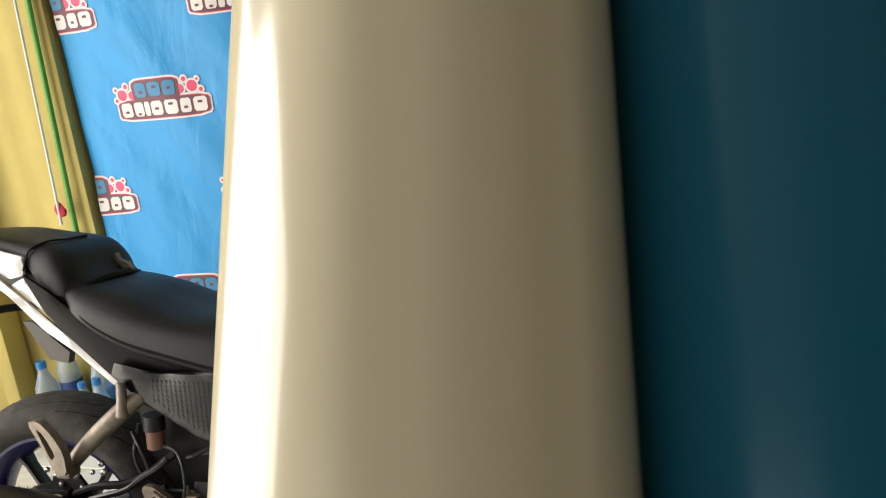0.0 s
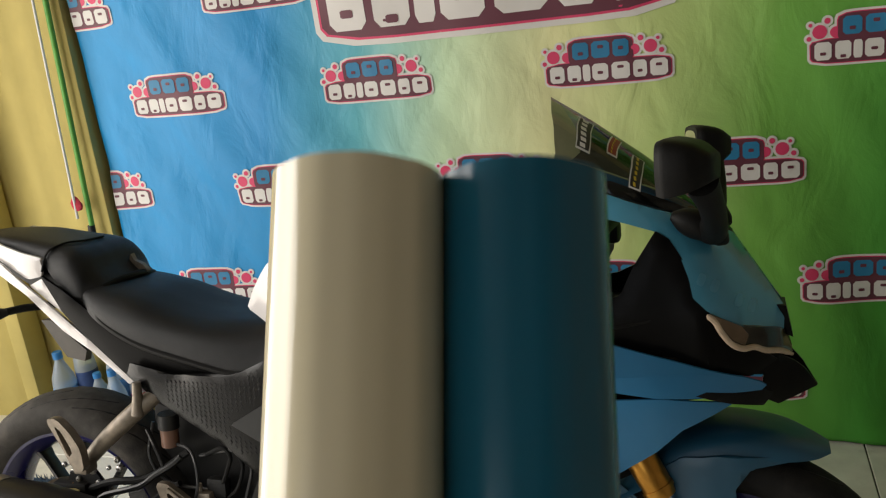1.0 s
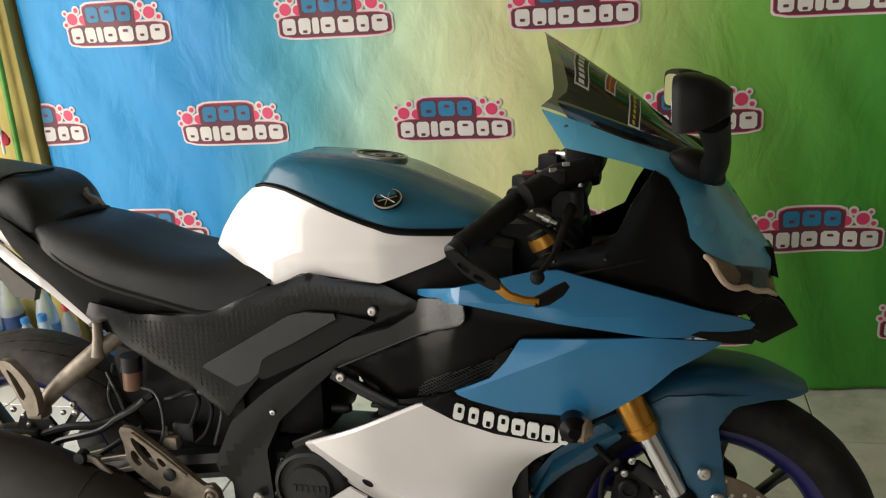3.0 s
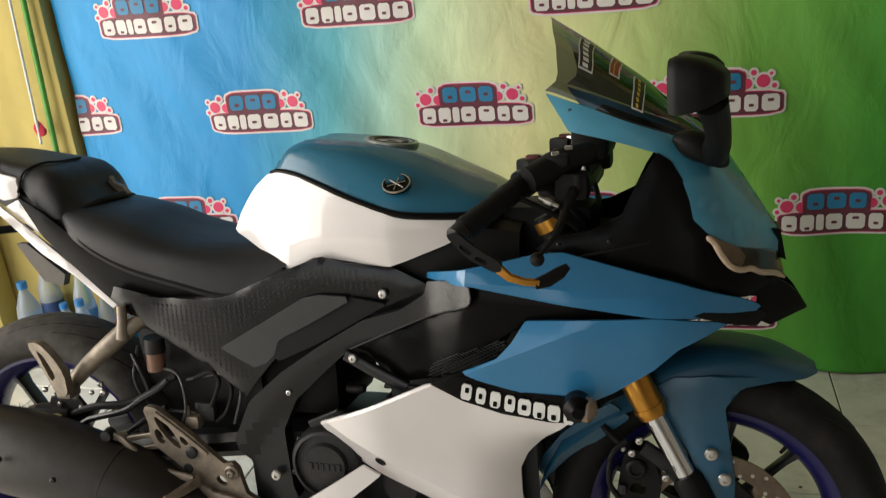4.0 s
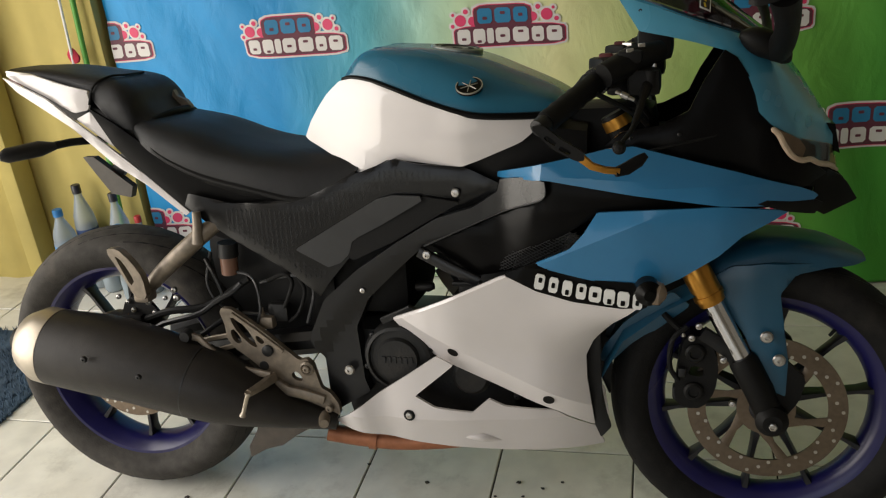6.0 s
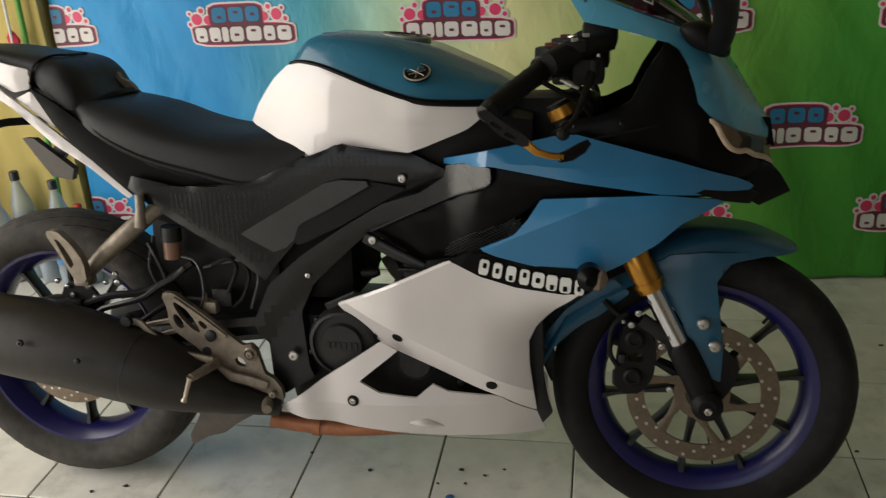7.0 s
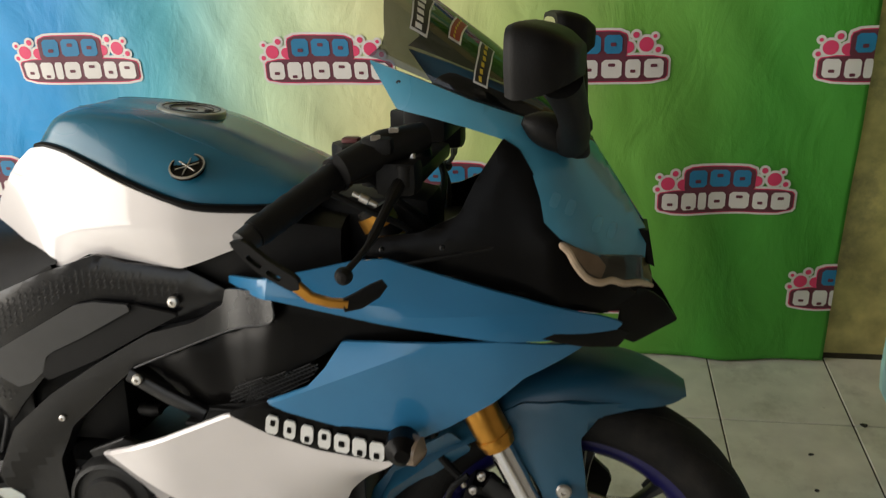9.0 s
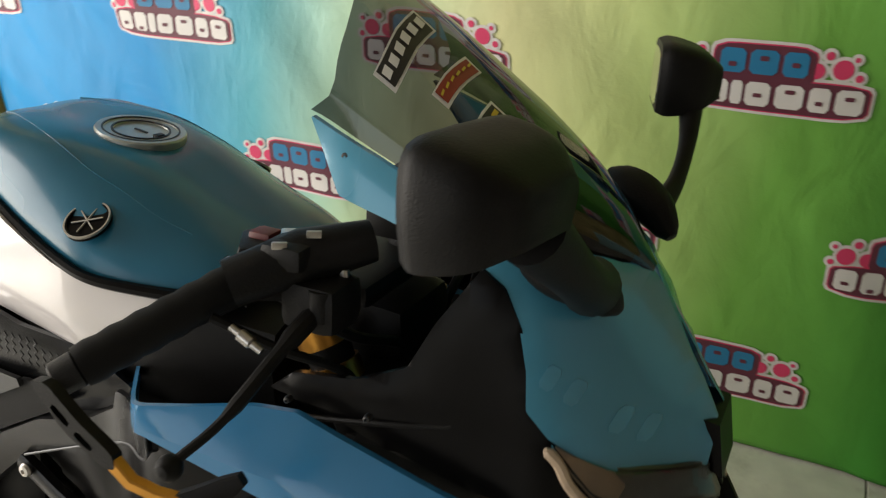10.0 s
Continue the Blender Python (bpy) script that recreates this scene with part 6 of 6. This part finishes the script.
# handlebars
for s in (-1, 1):
    P0, P1, P2 = Vector((0.957, s * 0.297, 0.844)), Vector((1.030, s * 0.185, 0.897)), Vector((1.082, s * 0.105, 0.915))
    d = (P1 - P0).normalized()
    hb = part("handlebar", tube([P0 - d * 0.004, P2], 0.011, sides=16), M_DEEP, bike, "black clip-on handlebar")
    part("grip", tube([P0 + d * (0.135 * k / 12) for k in range(13)], [0.0185 if k % 2 else 0.0172 for k in range(13)], sides=18), M_RUBBER, hb, "ribbed black rubber grip")
    part("bar_end", tube([P0 - d * 0.022, P0 - d * 0.02, P0 - d * 0.002, P0], [0.010, 0.0145, 0.0155, 0.014], sides=18), M_BLACK, hb)
    part("bar_end_screw", tube([P0 - d * 0.0235, P0 - d * 0.018], 0.005, sides=12), M_GREY, hb)
    part("grip_flange", tube([P0 + d * 0.134, P0 + d * 0.142], 0.023, sides=20), M_COVER, hb)
    sw = P0 + d * 0.168
    part("switchgear", box_bm(-0.024, -0.026, -0.025, 0.024, 0.026, 0.025, 0.008), M_DEEP, hb, "", Matrix.Translation(sw) @ Matrix.Rotation(radians(-32 * s), 4, "Z"))
    part("kill_switch", box_bm(-0.014, -0.010, 0.020, 0.008, 0.010, 0.031, 0.004), M_RED, hb, "red kill switch", Matrix.Translation(sw))
    part("master_cylinder", tube([(1.040, s * 0.215, 0.905), (1.085, s * 0.175, 0.925), (1.125, s * 0.135, 0.935)], [0.020, 0.024, 0.018], sides=14), M_DEEP, hb)
    part("fluid_reservoir", box_bm(1.060, min(s * 0.205, s * 0.165), 0.920, 1.100, max(s * 0.205, s * 0.165), 0.942, 0.008), M_DEEP, hb)
    part("switch_cable_box", box_bm(1.075, min(s * 0.20, s * 0.15), 0.868, 1.128, max(s * 0.20, s * 0.15), 0.912, 0.012), M_DEEP, hb)
    part("lever", tube(smooth_path([(1.108, s * 0.180, 0.892), (1.102, s * 0.232, 0.870), (1.090, s * 0.288, 0.834), (1.073, s * 0.324, 0.812)], 5), [0.0085] * 5 + [0.006] * 5 + [0.004] * 6, sides=10), M_DEEP, hb, "black brake lever")
    part("lever_ball", lathe([(0.001, -0.0105), (0.006, -0.009), (0.0098, -0.004), (0.0105, 0), (0.0098, 0.004), (0.006, 0.009), (0.001, 0.0105)], 16), M_DEEP, hb, "", Matrix.Translation((1.071, s * 0.327, 0.808)))
    part("lever_pivot", tube([(1.112, s * 0.19, 0.882), (1.112, s * 0.19, 0.908)], 0.012, sides=12), M_DEEP, hb)
    part("bar_clamp", box_bm(-0.012, -0.008, 0.012, 0.012, 0.008, 0.026, 0.003), M_STEEL, hb, "", Matrix.Translation(P1 + Vector((0.028, -s * 0.035, 0.012))) @ Matrix.Rotation(radians(-32 * s), 4, "Z"))
    for bx, by in ((1.084, 0.192), (1.116, 0.164)):
        part("perch_bolt", tube([(bx, s * by, 0.908), (bx, s * by, 0.917)], [0.0045, 0.004], sides=8), M_STEEL, hb)
    part("throttle_cable", tube(smooth_path([(1.030, s * 0.228, 0.878), (1.075, s * 0.198, 0.848), (1.105, s * 0.150, 0.815), (1.110, s * 0.110, 0.770)], 5), 0.0045, sides=8), M_RUBBER, hb)
    part("clamp_band", tube([P1 - d * 0.012, P1 + d * 0.004], 0.0165, sides=18), M_BLACK, hb)
    part("lever_adjuster", tube([(1.06, s * 0.24, 0.882), (1.0673, s * 0.24, 0.8785), (1.0687, s * 0.24, 0.8778), (1.0789, s * 0.24, 0.8729), (1.0803, s * 0.24, 0.8722), (1.089, s * 0.24, 0.868)], [0.003, 0.003, 0.0052, 0.0052, 0.0035, 0.003], sides=12), M_STEEL, hb, "steel cable adjuster barrel")
    for bx, by, bz in ((1.080, 0.203, 0.942), (1.097, 0.180, 0.948)):
        part("perch_clip", box_bm(-0.006, -0.0016, -0.003, 0.006, 0.0016, 0.003, 0.0007), M_STEEL, hb, "", Matrix.Translation((bx, s * by, bz)) @ Matrix.Rotation(radians(-32 * s), 4, "Z"))
    if s < 0:
        part("lever_guard", plate(rounded([(0.938, 0.842), (0.956, 0.846), (0.985, 0.822), (1.018, 0.803), (1.020, 0.790), (1.008, 0.788), (0.970, 0.808)], 0.15), [rounded([(0.962, 0.830), (0.978, 0.818), (0.974, 0.812), (0.958, 0.824)], 0.2), rounded([(0.984, 0.813), (1.000, 0.803), (0.996, 0.798), (0.980, 0.807)], 0.2)], -0.330, -0.320), M_DEEP, hb, "black lever guard with slots")
        part("guard_arm", strut([(1.006, -0.325, 0.800), (1.030, -0.324, 0.780), (1.050, -0.319, 0.773), (1.070, -0.313, 0.770)], [0.014, 0.011, 0.010, 0.010], 0.010), M_GOLD, hb, "gold lever guard arm")
        part("guard_tip", strut([(1.064, -0.314, 0.768), (1.080, -0.306, 0.772), (1.098, -0.297, 0.782), (1.108, -0.291, 0.790)], [0.014, 0.019, 0.018, 0.010], 0.012), M_DEEP, hb)
    for zc in (0.772, 0.806):
        part("fork_cap", tube([(fork_x(zc), s * 0.098, zc), (fork_x(zc + 0.017), s * 0.098, zc + 0.017)], 0.0258, sides=20), M_GOLD, bike, "gold fork ring")
for x, y, z in ((1.157, -0.189, 0.805), (1.080, -0.190, 0.800)):
    bolt(bike, x, y, z, 0.0035, M_BLACK)
part("top_yoke", box_bm(1.035, -0.125, 0.862, 1.115, 0.125, 0.886, 0.010), M_DEEP, bike, "black top yoke")
part("ignition_lock", tube([(1.09, 0, 0.88), (1.085, 0, 0.915)], [0.020, 0.018], sides=16), M_BLACK, bike)
part("lower_yoke", box_bm(1.09, -0.125, 0.70, 1.17, 0.125, 0.735, 0.012), M_DEEP, bike)
part("head_tube", box_bm(0.95, -0.06, 0.62, 1.12, 0.06, 0.84, 0.03), M_DEEP, bike)
for pts in (([(1.05, -0.19, 0.90), (1.10, -0.13, 0.84), (1.11, -0.05, 0.80), (1.10, 0.02, 0.74)]), ([(1.05, 0.19, 0.90), (1.10, 0.13, 0.84), (1.11, 0.05, 0.80), (1.10, 0.0, 0.72)])):
    part("cable", tube(smooth_path(pts, 6), 0.0055, sides=8), M_RUBBER, bike)

# ---- the sample rolls ----
M_ROLL_W = material("roll_cream", (0.74, 0.665, 0.47), 0.22, 0, 0.05, 15, coat=0.4)
M_ROLL_B = material("roll_teal", (0.005, 0.098, 0.165), 0.22, 0, 0.08, 15, spec=0.35, coat=0.12)


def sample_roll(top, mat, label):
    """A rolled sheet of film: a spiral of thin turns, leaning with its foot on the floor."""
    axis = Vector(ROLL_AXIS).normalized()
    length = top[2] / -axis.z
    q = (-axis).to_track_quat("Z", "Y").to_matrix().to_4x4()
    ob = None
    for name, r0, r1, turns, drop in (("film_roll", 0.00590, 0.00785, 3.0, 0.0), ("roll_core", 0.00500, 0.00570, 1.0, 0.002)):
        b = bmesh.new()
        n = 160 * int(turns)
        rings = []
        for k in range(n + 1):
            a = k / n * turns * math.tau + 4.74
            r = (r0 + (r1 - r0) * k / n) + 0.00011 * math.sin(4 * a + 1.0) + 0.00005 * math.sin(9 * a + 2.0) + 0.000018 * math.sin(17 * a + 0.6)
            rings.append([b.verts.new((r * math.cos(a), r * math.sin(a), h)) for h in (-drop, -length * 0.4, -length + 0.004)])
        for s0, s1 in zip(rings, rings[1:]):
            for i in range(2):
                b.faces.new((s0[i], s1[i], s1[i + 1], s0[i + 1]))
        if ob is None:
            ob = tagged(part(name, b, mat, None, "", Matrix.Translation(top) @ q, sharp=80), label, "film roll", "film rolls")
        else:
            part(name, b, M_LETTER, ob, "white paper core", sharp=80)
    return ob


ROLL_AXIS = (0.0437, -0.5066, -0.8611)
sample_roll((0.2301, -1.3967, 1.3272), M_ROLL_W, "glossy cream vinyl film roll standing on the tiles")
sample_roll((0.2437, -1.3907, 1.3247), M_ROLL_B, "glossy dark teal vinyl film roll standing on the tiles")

# ---- things beside the door post ----
M_GREENPOLE = material("green_pole", (0.10, 0.34, 0.05), 0.4, 0, 0.15, 60)
M_CAPBLUE = material("bottle_cap_blue", (0.03, 0.2, 0.5), 0.4)
M_LABEL = material("bottle_label", (0.10, 0.28, 0.55), 0.5, 0, 0.3, 90)
M_WATER = material("bottle_drink", (0.35, 0.42, 0.45), 0.2, 0, 0.1, 40)
pole = tagged(part("mop_pole", tube([(-1.735, 0.800, 0.0), (-1.712, 0.815, 0.72), (-1.672, 0.825, 1.75)], 0.009, sides=12), M_GREENPOLE), "thin green metal pole leaning on the yellow wall", "pole")
part("pole_stripe", tube([(-1.741, 0.792, 0.76), (-1.701, 0.806, 1.74)], 0.0045, sides=8), M_LETTER, pole, "white wire along the pole")
part("pole_collar", tube([(-1.7155, 0.8125, 0.690), (-1.7135, 0.813, 0.730)], 0.012, sides=12), M_BLACK, pole)
tag_b = part("pole_rag", smooth_loft([(-1.756, [(-0.004, 0.800), (-0.006, 0.812), (0, 0.820)]), (-1.744, [(-0.009, 0.788), (-0.010, 0.812), (0, 0.832)]), (-1.730, [(-0.008, 0.784), (-0.009, 0.805), (0, 0.828)]), (-1.719, [(-0.004, 0.795), (-0.005, 0.804), (0, 0.810)])], 3, 3), material("red_rag", (0.5, 0.03, 0.06), 0.8), pole, "small red rag")
tag_b.location.y = 0.800


def bottle(x, y, r, h, cap, label, tag):
    """A clear plastic drink bottle with a cap and a paper label."""
    ob = part("bottle", lathe([(r * 0.85, 0.0), (r, 0.01 * h / 0.22), (r, h * 0.28), (r * 0.93, h * 0.33), (r, h * 0.38), (r, h * 0.62), (r * 0.9, h * 0.72), (r * 0.45, h * 0.87), (r * 0.36, h * 0.9), (r * 0.36, h * 0.95)], 24, m=Matrix.Rotation(radians(90), 4, "X")), M_BOTTLE, None, "", Matrix.Translation((x, y, 0.0)))
    tagged(ob, tag, "bottle", "bottles by the wall")
    m = Matrix.Rotation(radians(90), 4, "X")
    part("cap", lathe([(r * 0.42, h * 0.93), (r * 0.42, h), (r * 0.36, h * 1.01)], 16, m=m), cap, ob)
    part("label", lathe([(r * 1.012, h * 0.38), (r * 1.012, h * 0.60)], 24, m=m, close=False), label, ob)
    part("drink", lathe([(r * 0.8, 0.004), (r * 0.94, 0.012), (r * 0.94, h * 0.25), (r * 0.86, h * 0.30)], 20, m=m), M_WATER, ob)
    return ob


M_LBL2 = material("bottle_label_dark", (0.02, 0.05, 0.16), 0.5, 0, 0.2, 60)
M_LBL3 = material("bottle_label_red", (0.45, 0.05, 0.04), 0.5, 0, 0.2, 60)
M_CAPK = material("bottle_cap_dark", (0.02, 0.02, 0.03), 0.4)
bottle(-1.925, 0.745, 0.040, 0.305, M_CAPBLUE, M_LABEL, "clear plastic water bottle with blue cap")
bottle(-1.862, 0.790, 0.037, 0.375, M_CAPK, M_LBL2, "tall clear drink bottle with a dark cap")
bottle(-1.792, 0.755, 0.033, 0.225, M_CAPBLUE, M_LBL2, "small drink bottle with dark blue label")
bottle(-1.703, 0.752, 0.034, 0.358, M_CAPK, M_LABEL, "clear drink bottle with pale blue label")
bottle(-1.672, 0.690, 0.034, 0.270, M_CAPBLUE, M_LABEL, "blue labelled water bottle")
bottle(-1.628, 0.748, 0.028, 0.278, material("bottle_cap_red", (0.45, 0.03, 0.03), 0.4), M_LBL3, "small bottle with a red label")
# shaggy mat
M_MAT = material("blue_mat", (0.05, 0.085, 0.13), 0.95, 0, 0.35, 60)
b = bmesh.new()
random.seed(5)
for k in range(2600):
    x, y = random.uniform(-2.3, -1.66), random.uniform(-0.05, 0.45)
    if x > -1.66 - 0.25 * max(y - 0.28, 0):
        continue
    h, lx, ly, w = random.uniform(0.018, 0.034), random.uniform(-0.012, 0.012), random.uniform(-0.012, 0.012), 0.004
    a = random.uniform(0, math.tau)
    v = [b.verts.new((x + w * math.cos(a + q), y + w * math.sin(a + q), 0.002)) for q in (0, 2.1, 4.2)]
    top = b.verts.new((x + lx, y + ly, h))
    for i in range(3):
        b.faces.new((v[i], v[(i + 1) % 3], top))
mat_base = tagged(part("door_mat", box_bm(-2.3, -0.05, 0.0, -1.665, 0.45, 0.008, 0.003), M_MAT), "shaggy dark blue door mat on the floor tiles", "mat")
me_ob = part("mat_pile", b, M_MAT, mat_base, sharp=180)
me_ob["kind"] = "stuff"

# ---- the standing sign board ----
M_CYAN = material("sign_cyan", (0.50, 0.86, 0.86), 0.45, 0, 0.06, 12, dirt=0.1)
SY = 0.43


def board(outline, y0, y1, mat, name, parent=None, label=""):
    b = bmesh.new()
    f0 = b.faces.new([b.verts.new((x, y0, z)) for x, z in outline])
    e = bmesh.ops.extrude_face_region(b, geom=[f0])
    bmesh.ops.translate(b, verts=[v for v in e["geom"] if isinstance(v, bmesh.types.BMVert)], vec=(0, y1 - y0, 0))
    return part(name, b, mat, parent, label)


sign = tagged(board([(0.876, 0.26), (0.882, 0.205), (0.988, 0.0), (1.798, 0.0), (1.798, 1.30), (0.882, 1.30), (0.876, 1.24)], SY, SY + 0.02, M_CYAN, "sign_board"), "pale cyan sign board with black and white graphics", "sign")
board([(0.920, 0.30), (0.953, 0.235), (1.298, 0.235), (1.298, 0.80), (0.963, 0.80), (0.953, 0.45)], SY - 0.003, SY - 0.0005, M_STK_K, "sign_shadow_print", sign)
board([(0.928, 0.305), (0.956, 0.250), (1.288, 0.250), (1.288, 0.788), (0.973, 0.788), (0.962, 0.45)], SY - 0.006, SY - 0.0035, M_LETTER, "sign_field_print", sign)
for o in ([(0.938, 0.42), (0.993, 0.33), (1.008, 0.35), (0.953, 0.44)], [(0.963, 0.30), (1.018, 0.255), (1.028, 0.275), (0.978, 0.32)], [(0.978, 0.47), (1.048, 0.40), (1.058, 0.43), (0.988, 0.50)], [(1.038, 0.30), (1.078, 0.30), (1.078, 0.62), (1.038, 0.62)]):
    board(o, SY - 0.009, SY - 0.0065, M_STK_K, "sign_stroke", sign)
for z in (0.24, 0.30, 0.36):
    part("sign_screw", lathe([(0.004, 0), (0.004, -0.002), (0.001, -0.003)], 10), M_STEEL, sign, "", Matrix.Translation((0.896, SY, z)))

# ---- small litter on the floor ----
random.seed(11)
M_LITTER = material("dark_litter", (0.03, 0.028, 0.025), 0.8)
M_LITTER_B = material("blue_litter", (0.03, 0.12, 0.30), 0.6)
for x, y, s, blue in ((-0.245, -0.12, 0.010, 0), (-0.23, -0.165, 0.006, 0), (-0.255, -0.21, 0.014, 1), (-0.19, -0.135, 0.007, 0), (0.49, -0.20, 0.012, 0), (0.475, -0.215, 0.007, 0), (-0.99, -0.245, 0.010, 0), (-0.1, -0.26, 0.006, 0), (-0.45, -0.14, 0.009, 0), (0.46, 0.32, 0.007, 0), (0.78, 0.48, 0.010, 0), (-1.06, -0.27, 0.008, 0), (0.897, 0.307, 0.022, 0), (0.765, 0.358, 0.008, 0), (0.925, 0.600, 0.018, 0), (0.61, 0.02, 0.007, 0), (-0.97, -0.30, 0.016, 0), (-0.60, -0.09, 0.007, 0), (-0.33, -0.26, 0.007, 0), (-0.15, -0.11, 0.006, 0), (-0.29, -0.17, 0.005, 0), (0.33, 0.36, 0.006, 0), (1.02, 0.45, 0.009, 0)):
    s *= 0.7
    o = [(x + s * random.uniform(0.5, 1.2) * math.cos(k * math.tau / 7), y + s * random.uniform(0.25, 0.8) * math.sin(k * math.tau / 7)) for k in range(7)]
    b = bmesh.new()
    f0 = b.faces.new([b.verts.new((p, q, 0.0)) for p, q in o])
    e = bmesh.ops.extrude_face_region(b, geom=[f0])
    bmesh.ops.translate(b, verts=[v for v in e["geom"] if isinstance(v, bmesh.types.BMVert)], vec=(0, 0, 0.0025))
    tagged(part("litter_scrap", b, M_LITTER_B if blue else M_LITTER), "small scrap of cut vinyl film on the tiles", "scrap", "scraps on the floor")

# ---- floor tiles, 30 cm ----
tile_bm = box_bm(-0.1482, -0.1482, -0.008, 0.1482, 0.1482, 0.0, 0.0018, seg=1)
finish(tile_bm)
tile_me = bpy.data.meshes.new("tile")
tile_bm.to_mesh(tile_me)
tile_bm.free()
tile_me.materials.append(M_TILE)
random.seed(3)
rest = bmesh.new()
for i in range(-14, 10):
    for j in range(-13, 3):
        x, y = 0.3 * i + 0.15, 0.3 * j + 0.15
        if -8 <= i < 7 and -10 <= j:
            ob = new("tile", tile_me)
            ob.parent = floor
            ob.location = (x, y, random.uniform(-0.0008, 0.0))
            ob.rotation_euler = (random.uniform(-0.0015, 0.0015), random.uniform(-0.0015, 0.0015), 0)
        else:
            rest = box_bm(x - 0.1485, y - 0.1485, -0.008, x + 0.1485, y + 0.1485, 0.0, bm=rest)
part("tile_field", rest, M_TILE, floor)["kind"] = "stuff"
